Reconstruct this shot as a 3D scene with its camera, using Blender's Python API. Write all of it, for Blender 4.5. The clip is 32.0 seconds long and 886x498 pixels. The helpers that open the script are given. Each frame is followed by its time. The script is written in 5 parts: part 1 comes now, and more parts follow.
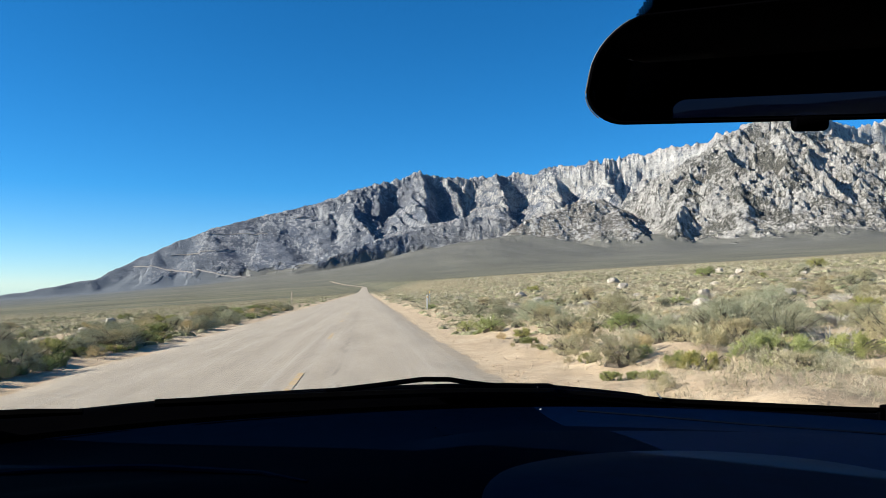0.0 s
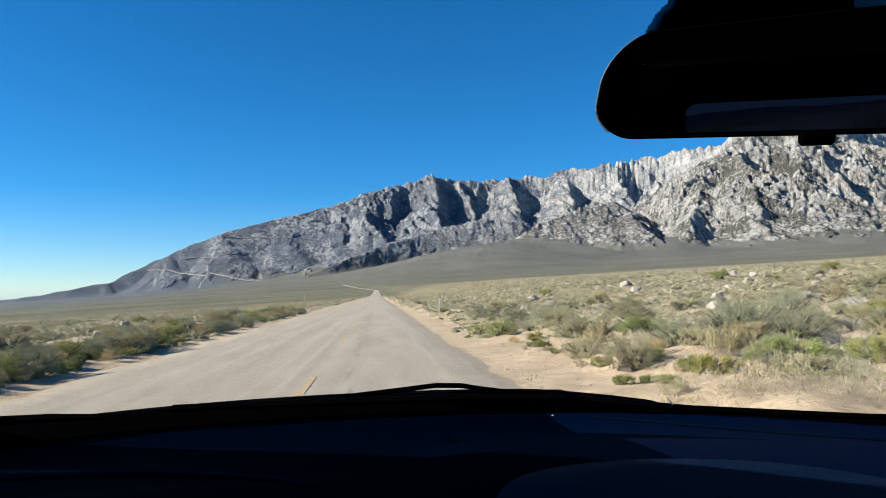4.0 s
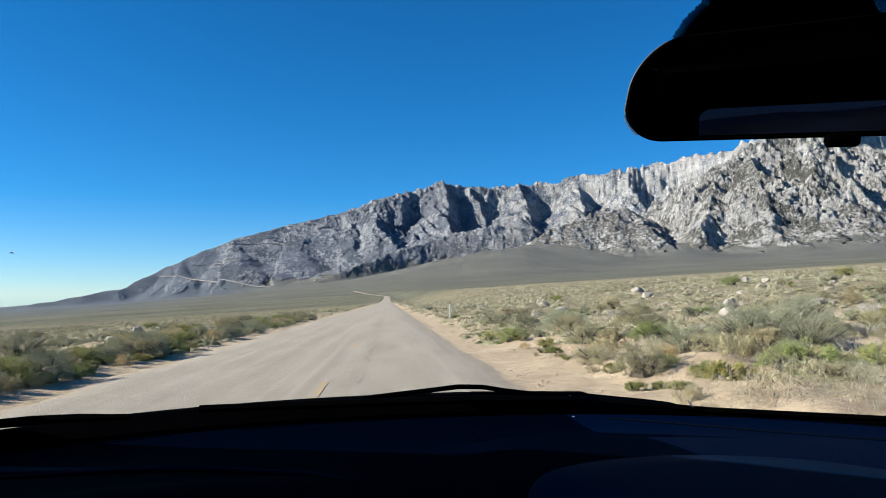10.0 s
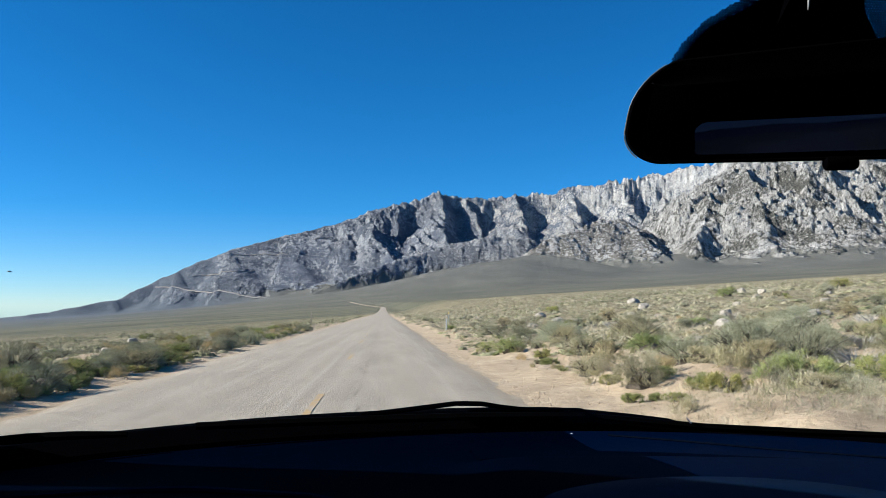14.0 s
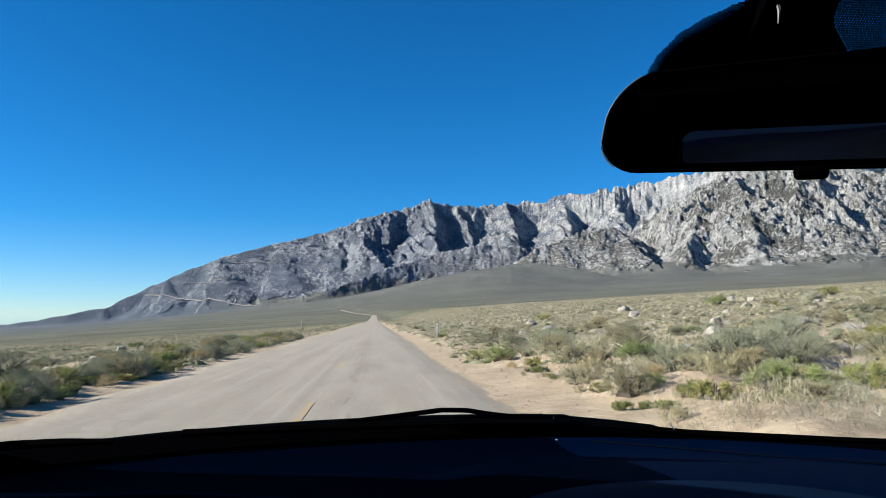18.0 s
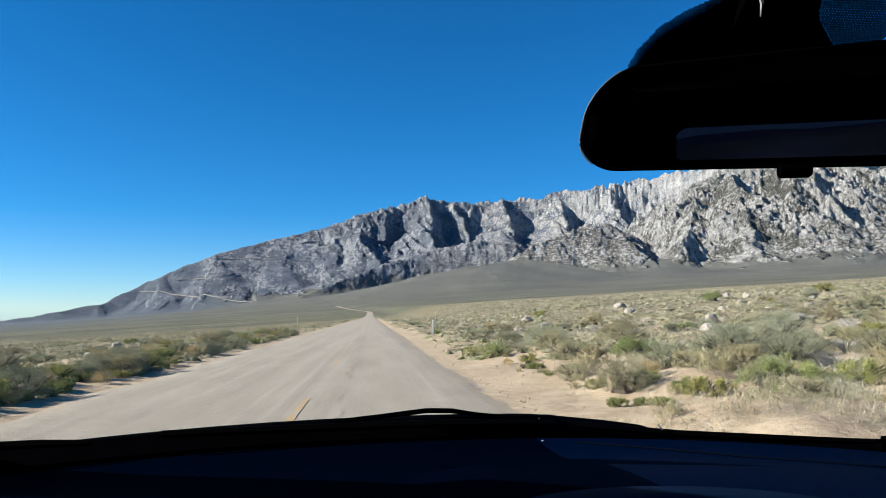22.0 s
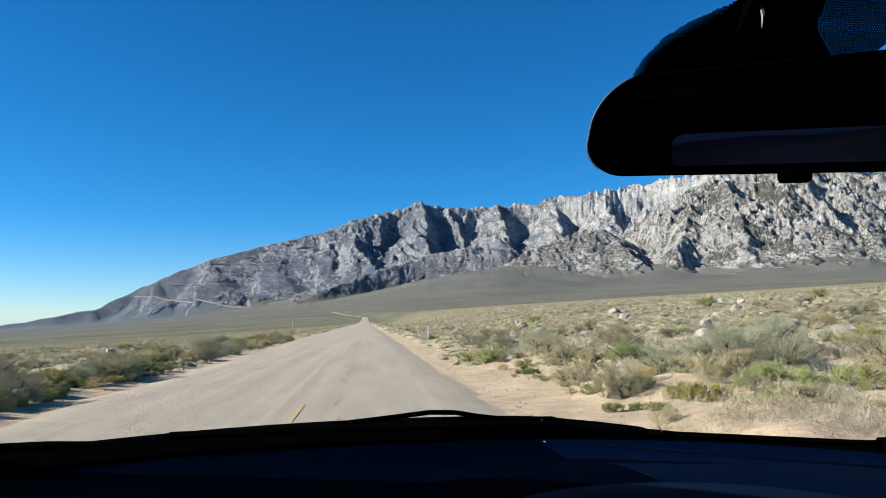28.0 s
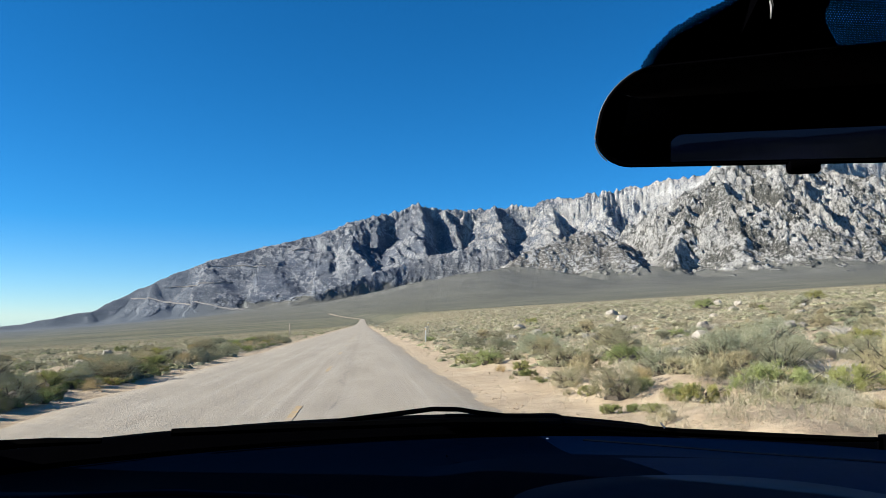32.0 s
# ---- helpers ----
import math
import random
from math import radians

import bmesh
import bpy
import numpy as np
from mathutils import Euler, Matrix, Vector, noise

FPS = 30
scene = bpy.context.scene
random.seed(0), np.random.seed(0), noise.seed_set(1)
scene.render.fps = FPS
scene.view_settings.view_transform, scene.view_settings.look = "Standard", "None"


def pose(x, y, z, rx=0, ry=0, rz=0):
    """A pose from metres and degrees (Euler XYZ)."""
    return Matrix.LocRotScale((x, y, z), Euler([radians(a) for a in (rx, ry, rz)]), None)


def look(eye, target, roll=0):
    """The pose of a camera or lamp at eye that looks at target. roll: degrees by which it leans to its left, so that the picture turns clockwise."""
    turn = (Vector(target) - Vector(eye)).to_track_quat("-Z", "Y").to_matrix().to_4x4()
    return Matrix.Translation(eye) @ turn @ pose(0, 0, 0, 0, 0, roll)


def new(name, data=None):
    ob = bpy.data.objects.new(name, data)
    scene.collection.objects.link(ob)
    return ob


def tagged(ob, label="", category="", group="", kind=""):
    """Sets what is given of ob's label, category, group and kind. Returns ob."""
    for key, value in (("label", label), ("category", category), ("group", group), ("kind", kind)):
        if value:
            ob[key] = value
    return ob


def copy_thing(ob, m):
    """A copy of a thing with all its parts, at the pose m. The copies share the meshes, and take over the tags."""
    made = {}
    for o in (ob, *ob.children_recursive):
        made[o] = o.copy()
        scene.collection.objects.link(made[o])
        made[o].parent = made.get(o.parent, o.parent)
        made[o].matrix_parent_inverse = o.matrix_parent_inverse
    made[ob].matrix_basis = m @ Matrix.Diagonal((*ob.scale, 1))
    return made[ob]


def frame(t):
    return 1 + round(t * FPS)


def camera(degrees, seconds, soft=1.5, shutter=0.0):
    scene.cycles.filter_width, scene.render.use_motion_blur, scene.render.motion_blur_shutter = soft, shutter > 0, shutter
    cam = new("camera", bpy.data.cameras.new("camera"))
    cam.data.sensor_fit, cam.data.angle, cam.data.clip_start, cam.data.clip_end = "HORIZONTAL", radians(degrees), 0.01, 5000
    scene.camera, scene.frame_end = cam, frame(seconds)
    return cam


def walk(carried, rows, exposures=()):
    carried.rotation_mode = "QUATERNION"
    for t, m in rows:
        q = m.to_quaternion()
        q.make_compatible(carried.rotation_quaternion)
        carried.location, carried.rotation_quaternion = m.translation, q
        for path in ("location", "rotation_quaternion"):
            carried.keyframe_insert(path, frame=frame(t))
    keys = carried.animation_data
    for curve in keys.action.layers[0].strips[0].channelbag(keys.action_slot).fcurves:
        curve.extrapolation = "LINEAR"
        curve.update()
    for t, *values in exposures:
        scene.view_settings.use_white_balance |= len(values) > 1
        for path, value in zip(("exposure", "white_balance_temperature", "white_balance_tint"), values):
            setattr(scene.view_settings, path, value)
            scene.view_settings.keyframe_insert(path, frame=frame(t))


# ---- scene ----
cam = camera(60.0, 32.0, 0.6)
# seconds, x, y, z, tilt, lean, turn of the hand-held camera in the driver's seat
PATH = [
    (0.0, 0.0216, 0.0242, 1.3977, 2.67, 0.00, -5.77),
    (0.5, 0.0239, 0.0340, 1.3899, 2.62, -0.00, -5.69),
    (1.0, 0.0215, 0.0434, 1.3869, 2.67, -0.01, -5.51),
    (1.5, 0.0228, 0.0377, 1.3827, 2.92, 0.00, -5.43),
    (2.0, 0.0224, 0.0311, 1.3915, 2.87, -0.00, -5.30),
    (2.5, 0.0202, 0.0242, 1.3982, 2.92, -0.00, -5.18),
    (3.0, 0.0225, 0.0207, 1.4022, 2.92, -0.00, -5.11),
    (3.5, 0.0232, 0.0164, 1.4029, 2.87, 0.01, -4.97),
    (5.5, 0.0014, 0.0058, 1.4037, 3.24, 0.01, -4.64),
    (6.0, 0.0014, 0.0053, 1.4033, 3.30, 0.01, -4.53),
    (6.5, -0.0031, 0.0091, 1.4009, 3.30, 0.01, -4.36),
    (7.0, -0.0105, 0.0156, 1.3985, 3.32, 0.02, -4.15),
    (7.5, -0.0177, 0.0106, 1.4024, 3.30, 0.02, -4.13),
    (8.0, -0.0180, 0.0189, 1.3938, 3.26, 0.02, -4.07),
    (8.5, -0.0108, 0.0163, 1.3950, 3.31, 0.02, -4.08),
    (9.0, -0.0055, 0.0118, 1.3938, 3.37, 0.01, -4.07),
    (9.5, -0.0028, 0.0037, 1.3964, 3.37, 0.01, -4.08),
    (10.0, 0.0033, -0.0004, 1.3980, 3.37, 0.01, -4.08),
    (10.5, 0.0028, 0.0005, 1.4020, 3.37, -0.00, -4.09),
    (11.0, 0.0007, -0.0041, 1.4033, 3.41, 0.01, -4.13),
    (11.5, -0.0004, -0.0052, 1.4035, 3.58, 0.01, -4.16),
    (12.0, 0.0005, -0.0041, 1.4037, 3.77, 0.01, -4.17),
    (12.5, 0.0032, 0.0007, 1.4069, 3.85, 0.01, -4.17),
    (13.0, 0.0052, 0.0001, 1.4032, 3.96, 0.01, -4.17),
    (13.5, 0.0025, -0.0019, 1.4072, 4.09, 0.00, -4.25),
    (15.5, -0.0008, 0.0042, 1.3961, 4.38, 0.00, -4.62),
    (16.0, -0.0000, -0.0000, 1.4000, 4.51, -0.00, -4.70),
    (16.5, -0.0026, 0.0005, 1.3978, 4.67, -0.00, -4.78),
    (17.0, 0.0008, 0.0022, 1.3955, 4.67, 0.00, -4.84),
    (17.5, 0.0004, -0.0043, 1.4036, 4.74, 0.00, -4.96),
    (18.0, 0.0071, -0.0105, 1.4043, 4.78, 0.01, -5.03),
    (18.5, 0.0057, -0.0083, 1.4023, 4.83, 0.00, -5.11),
    (19.0, 0.0035, -0.0113, 1.4082, 4.83, -0.00, -5.12),
    (19.5, 0.0201, -0.0070, 1.4022, 4.83, -0.00, -5.10),
    (20.0, 0.0174, -0.0012, 1.3973, 4.91, 0.00, -5.16),
    (20.5, 0.0281, 0.0018, 1.3984, 5.00, -0.01, -5.20),
    (21.0, 0.0217, 0.0116, 1.3959, 4.96, -0.02, -5.19),
    (21.5, 0.0280, 0.0144, 1.3983, 4.64, -0.02, -5.24),
    (22.0, 0.0239, 0.0040, 1.4081, 4.51, -0.01, -5.32),
    (22.5, 0.0189, 0.0107, 1.3941, 4.45, -0.02, -5.42),
    (23.0, 0.0133, -0.0070, 1.4090, 4.40, -0.01, -5.46),
    (23.5, 0.0252, -0.0141, 1.4131, 4.40, -0.01, -5.51),
    (24.0, 0.0086, -0.0127, 1.4132, 4.52, -0.01, -5.60),
    (24.5, 0.0094, -0.0121, 1.4106, 4.46, -0.00, -5.57),
    (25.0, 0.0071, -0.0084, 1.4035, 4.60, -0.00, -5.61),
    (25.5, 0.0077, -0.0127, 1.4060, 4.66, 0.00, -5.58),
    (27.5, 0.0252, -0.0121, 1.4014, 4.81, 0.00, -5.61),
    (28.0, 0.0108, -0.0110, 1.4047, 4.92, -0.01, -5.69),
    (28.5, 0.0145, -0.0146, 1.4070, 4.92, -0.01, -5.69),
    (29.0, 0.0195, -0.0143, 1.4028, 4.97, -0.00, -5.75),
    (29.5, 0.0143, -0.0149, 1.4015, 5.00, -0.01, -5.82),
    (30.0, 0.0116, -0.0061, 1.4000, 5.03, -0.01, -5.84),
    (30.5, 0.0067, -0.0091, 1.4026, 5.09, -0.01, -5.88),
    (31.0, 0.0121, -0.0012, 1.3944, 5.09, -0.01, -5.90),
    (31.5, 0.0210, -0.0080, 1.3986, 5.13, -0.01, -5.89),
    (32.0, 0.0033, -0.0089, 1.3974, 5.06, -0.01, -5.90),
]
# seconds, stops, kelvin, tint: the phone dims and cools its picture a little in the middle of the drive
EXPOSURES = [(0.0, 1.17, 6600, 10), (3.0, 1.15, 6600, 10), (6.0, 1.09, 6600, 10), (10.0, 1.07, 6380, 10), (16.0, 1.03, 6200, 10),
             (20.0, 1.06, 6280, 10), (25.0, 1.08, 6420, 10), (32.0, 1.11, 6440, 10)]
walk(cam, [(t, pose(x, y, z, 90 + a, b, c)) for t, x, y, z, a, b, c in PATH], EXPOSURES)

# ---- light ----
SUN_TURN, SUN_UP = 267.0, 25.5      # compass turn from +y towards +x, and height
world = bpy.data.worlds.new("sky")
scene.world = world
world.use_nodes = True
wn = world.node_tree
sky = wn.nodes.new("ShaderNodeTexSky")
sky.sky_type = "NISHITA"
sky.sun_disc = False
sky.sun_elevation = radians(SUN_UP)
sky.sun_rotation = radians(SUN_TURN)
sky.altitude = 3000
sky.air_density = 1.0
sky.dust_density = 0.2
sky.ozone_density = 4.5
wn.nodes["Background"].inputs["Strength"].default_value = 0.068
deep = wn.nodes.new("ShaderNodeHueSaturation")
deep.inputs["Saturation"].default_value = 1.1
cool = wn.nodes.new("ShaderNodeMix")
cool.data_type, cool.blend_type = "RGBA", "MULTIPLY"
cool.inputs["Factor"].default_value = 1.0
coord = wn.nodes.new("ShaderNodeTexCoord")
height = wn.nodes.new("ShaderNodeSeparateXYZ")
wn.links.new(coord.outputs["Generated"], height.inputs[0])
haze = wn.nodes.new("ShaderNodeValToRGB")      # paler air towards the horizon
haze.color_ramp.elements[0].position, haze.color_ramp.elements[0].color = 0.0, (0.92, 1.0, 1.06, 1)
haze.color_ramp.elements[1].position, haze.color_ramp.elements[1].color = 0.12, (0.54, 0.91, 1.09, 1)
wn.links.new(height.outputs["Z"], haze.inputs["Fac"])
wn.links.new(haze.outputs["Color"], cool.inputs[7])
wn.links.new(sky.outputs[0], cool.inputs[6])
wn.links.new(cool.outputs[2], deep.inputs["Color"])
wn.links.new(deep.outputs[0], wn.nodes["Background"].inputs["Color"])
sun = new("sun", bpy.data.lights.new("sun", "SUN"))
sun.data.energy, sun.data.angle, sun.data.color = 5.0, radians(0.5), (1.0, 0.95, 0.88)
to_sun = Vector((math.sin(radians(SUN_TURN)) * math.cos(radians(SUN_UP)),
                 math.cos(radians(SUN_TURN)) * math.cos(radians(SUN_UP)), math.sin(radians(SUN_UP))))
sun.matrix_world = look(to_sun * 60, (0, 0, 0))


# ---- materials ----
def put(nt, sock, v):
    if isinstance(v, bpy.types.NodeSocket):
        nt.links.new(v, sock)
    else:
        sock.default_value = v


def node(nt, kind, **ins):
    n = nt.nodes.new(kind)
    for k, v in ins.items():
        put(nt, n.inputs[k], v)
    return n


def noise_tex(nt, vec, scale, detail=4.0, rough=0.55):
    n = node(nt, "ShaderNodeTexNoise", Scale=scale, Detail=detail, Roughness=rough)
    if vec is not None:
        put(nt, n.inputs["Vector"], vec)
    return n.outputs["Fac"]


def ramp(nt, fac, *stops):
    n = nt.nodes.new("ShaderNodeValToRGB")
    el = n.color_ramp.elements
    while len(el) < len(stops):
        el.new(0.5)
    for e, (p, c) in zip(el, stops):
        e.position = p
        e.color = (*c, 1) if not isinstance(c, float) else (c, c, c, 1)
    put(nt, n.inputs["Fac"], fac)
    return n.outputs["Color"]


def mix(nt, fac, a, b, mode="MIX"):
    n = nt.nodes.new("ShaderNodeMix")
    n.data_type, n.blend_type = "RGBA", mode
    put(nt, n.inputs["Factor"], fac)
    for s, v in ((n.inputs[6], a), (n.inputs[7], b)):
        put(nt, s, (*v, 1) if isinstance(v, tuple) and len(v) == 3 else v)
    return n.outputs[2]


def calc(nt, op, a, b=0.0):
    n = nt.nodes.new("ShaderNodeMath")
    n.operation = op
    put(nt, n.inputs[0], a)
    put(nt, n.inputs[1], b)
    return n.outputs[0]


def scaled(nt, vec, sx, sy, sz):
    n = nt.nodes.new("ShaderNodeMapping")
    n.inputs["Scale"].default_value = (sx, sy, sz)
    put(nt, n.inputs["Vector"], vec)
    return n.outputs[0]


def material(name, rough=0.8, metal=0.0, spec=0.5):
    m = bpy.data.materials.new(name)
    m.use_nodes = True
    nt = m.node_tree
    b = nt.nodes["Principled BSDF"]
    b.inputs["Roughness"].default_value = rough
    b.inputs["Metallic"].default_value = metal
    b.inputs["Specular IOR Level"].default_value = spec
    return m, nt, b


def place(nt):
    return nt.nodes.new("ShaderNodeNewGeometry").outputs["Position"]


def bump(nt, b, height, strength, dist):
    n = node(nt, "ShaderNodeBump", Strength=strength, Distance=dist, Height=height)
    nt.links.new(n.outputs[0], b.inputs["Normal"])


def attr(nt, name):
    n = nt.nodes.new("ShaderNodeAttribute")
    n.attribute_name = name
    return n.outputs["Fac"]


def ground_material():
    m, nt, b = material("desert_ground", 0.95, spec=0.1)
    p = place(nt)
    sand = ramp(nt, noise_tex(nt, p, 0.9, 8, 0.7), (0.3, (0.385, 0.285, 0.185)), (0.5, (0.505, 0.385, 0.255)), (0.75, (0.595, 0.47, 0.325)))
    litter = ramp(nt, noise_tex(nt, p, 6.0, 6, 0.75), (0.52, 0.0), (0.66, 1.0))
    sand = mix(nt, calc(nt, "MULTIPLY", litter, 0.6), sand, (0.2, 0.155, 0.10))
    stain = ramp(nt, noise_tex(nt, p, 2.3, 7, 0.75), (0.5, 0.0), (0.68, 0.55))
    sand = mix(nt, stain, sand, (0.30, 0.225, 0.15))
    # scrub on the plain, too small to tell apart
    spots = ramp(nt, noise_tex(nt, p, 0.55, 5, 0.7), (0.44, 0.0), (0.56, 1.0))
    scrub = ramp(nt, noise_tex(nt, p, 0.013, 5, 0.6), (0.3, (0.20, 0.178, 0.11)), (0.5, (0.29, 0.25, 0.155)), (0.7, (0.235, 0.21, 0.135)))
    tuft = ramp(nt, noise_tex(nt, p, 0.14, 6, 0.75), (0.42, 0.0), (0.6, 1.0))
    scrub = mix(nt, calc(nt, "MULTIPLY", tuft, 0.72), scrub, (0.12, 0.115, 0.068))
    plain = mix(nt, spots, (0.335, 0.27, 0.17), scrub)
    col = mix(nt, attr(nt, "scrub"), sand, plain)
    # smooth grey-green apron below the range
    apron = ramp(nt, noise_tex(nt, p, 0.006, 8, 0.7), (0.3, (0.108, 0.107, 0.098)), (0.5, (0.146, 0.141, 0.126)), (0.72, (0.19, 0.182, 0.16)))
    apron = mix(nt, ramp(nt, noise_tex(nt, p, 0.08, 6, 0.75), (0.45, 0.0), (0.65, 0.6)), apron, (0.12, 0.115, 0.08))
    low = nt.nodes.new("ShaderNodeSeparateXYZ")
    nt.links.new(p, low.inputs[0])
    olive = mix(nt, ramp(nt, noise_tex(nt, scaled(nt, p, 0.3, 1.0, 1.0), 0.014, 6, 0.7), (0.40, 0.0), (0.60, 1.0)), (0.195, 0.178, 0.118), (0.108, 0.107, 0.072))
    foot = calc(nt, "DIVIDE", calc(nt, "SUBTRACT", low.outputs["Y"], 1100.0), 900.0)
    foot.node.use_clamp = True
    # western slopes: sage, with distance haze put into the colour as blue-grey
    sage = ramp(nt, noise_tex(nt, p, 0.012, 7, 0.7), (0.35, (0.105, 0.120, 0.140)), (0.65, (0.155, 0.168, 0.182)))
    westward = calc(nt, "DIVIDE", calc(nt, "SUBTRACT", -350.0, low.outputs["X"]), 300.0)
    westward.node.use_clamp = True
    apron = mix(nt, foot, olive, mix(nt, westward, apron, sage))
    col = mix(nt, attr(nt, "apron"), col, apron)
    # granite with brush between the outcrops
    tall = scaled(nt, p, 1.0, 1.0, 0.5)
    pale = attr(nt, "pale")
    stone = ramp(nt, noise_tex(nt, tall, 0.03, 6, 0.65), (0.36, (0.43, 0.405, 0.375)), (0.5, (0.62, 0.585, 0.535)), (0.64, (0.82, 0.78, 0.725)))
    warm = ramp(nt, noise_tex(nt, p, 0.0035, 4, 0.6), (0.5, 0.0), (0.75, 0.35))
    seams = ramp(nt, noise_tex(nt, tall, 0.14, 5, 0.7), (0.36, 0.42), (0.5, 1.0))
    stone = mix(nt, 1.0, stone, seams, "MULTIPLY")
    stone = mix(nt, calc(nt, "MULTIPLY", pale, 0.16), stone, (0.90, 0.895, 0.885))
    stone = mix(nt, warm, stone, (0.50, 0.45, 0.40))
    brush = ramp(nt, noise_tex(nt, p, 0.2, 4, 0.7), (0.40, 0.0), (0.54, 1.0))
    # ground between outcrops: tinted blue with distance as haze, warm on near hills
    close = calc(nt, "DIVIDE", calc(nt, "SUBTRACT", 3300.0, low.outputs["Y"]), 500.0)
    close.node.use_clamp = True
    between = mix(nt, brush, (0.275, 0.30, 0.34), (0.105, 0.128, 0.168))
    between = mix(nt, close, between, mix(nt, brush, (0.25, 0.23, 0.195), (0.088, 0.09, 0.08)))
    bare = calc(nt, "ADD", calc(nt, "MULTIPLY", attr(nt, "knob"), 0.22), noise_tex(nt, tall, 0.11, 6, 0.68))
    bare = calc(nt, "ADD", bare, calc(nt, "MULTIPLY", pale, 0.07))
    bare = calc(nt, "ADD", bare, calc(nt, "MULTIPLY", noise_tex(nt, tall, 0.011, 3, 0.5), 0.6))
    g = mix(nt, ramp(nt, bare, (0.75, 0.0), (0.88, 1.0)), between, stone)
    # rock of the western range, with distance haze mixed into its colour
    hazed_rock = ramp(nt, noise_tex(nt, p, 0.02, 8, 0.65), (0.38, (0.122, 0.138, 0.175)), (0.52, (0.198, 0.210, 0.237)), (0.66, (0.325, 0.325, 0.335)))
    broad = ramp(nt, noise_tex(nt, p, 0.0042, 4, 0.6), (0.36, 0.68), (0.62, 1.22))
    hazed_rock = mix(nt, 1.0, hazed_rock, broad, "MULTIPLY")
    crag = ramp(nt, calc(nt, "ADD", calc(nt, "MULTIPLY", attr(nt, "knob"), 0.3), noise_tex(nt, p, 0.08, 6, 0.68)), (0.57, 0.0), (0.68, 0.85))
    hazed_rock = mix(nt, crag, hazed_rock, (0.54, 0.53, 0.515))
    g = mix(nt, attr(nt, "hazed_rock"), g, mix(nt, calc(nt, "MULTIPLY", brush, 0.5), hazed_rock, (0.135, 0.155, 0.19)))
    knoll = ramp(nt, noise_tex(nt, p, 0.018, 6, 0.65), (0.38, (0.20, 0.18, 0.155)), (0.62, (0.36, 0.325, 0.275)))
    knoll = mix(nt, calc(nt, "MULTIPLY", brush, 0.6), knoll, (0.085, 0.088, 0.085))
    chips = ramp(nt, calc(nt, "ADD", calc(nt, "MULTIPLY", attr(nt, "knob"), 0.12), noise_tex(nt, p, 0.10, 5, 0.7)), (0.50, 0.0), (0.61, 0.9))
    g = mix(nt, attr(nt, "tan"), g, mix(nt, chips, knoll, (0.64, 0.61, 0.575)))
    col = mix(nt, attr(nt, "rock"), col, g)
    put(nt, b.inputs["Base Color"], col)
    h1 = calc(nt, "MULTIPLY", noise_tex(nt, p, 0.035, 10, 0.8), 34.0)
    h1 = calc(nt, "ADD", h1, calc(nt, "MULTIPLY", noise_tex(nt, p, 0.11, 6, 0.75), 16.0))
    h1 = calc(nt, "MULTIPLY", h1, calc(nt, "MULTIPLY", attr(nt, "rock"), calc(nt, "SUBTRACT", 1.0, calc(nt, "MULTIPLY", attr(nt, "hazed_rock"), 0.25))))
    h2 = calc(nt, "MULTIPLY", noise_tex(nt, p, 5.0, 6, 0.7), 0.06)
    h3 = calc(nt, "MULTIPLY", calc(nt, "MULTIPLY", spots, attr(nt, "scrub")), 0.3)
    bump(nt, b, calc(nt, "ADD", calc(nt, "ADD", h1, h2), h3), 1.0, 1.0)
    return m


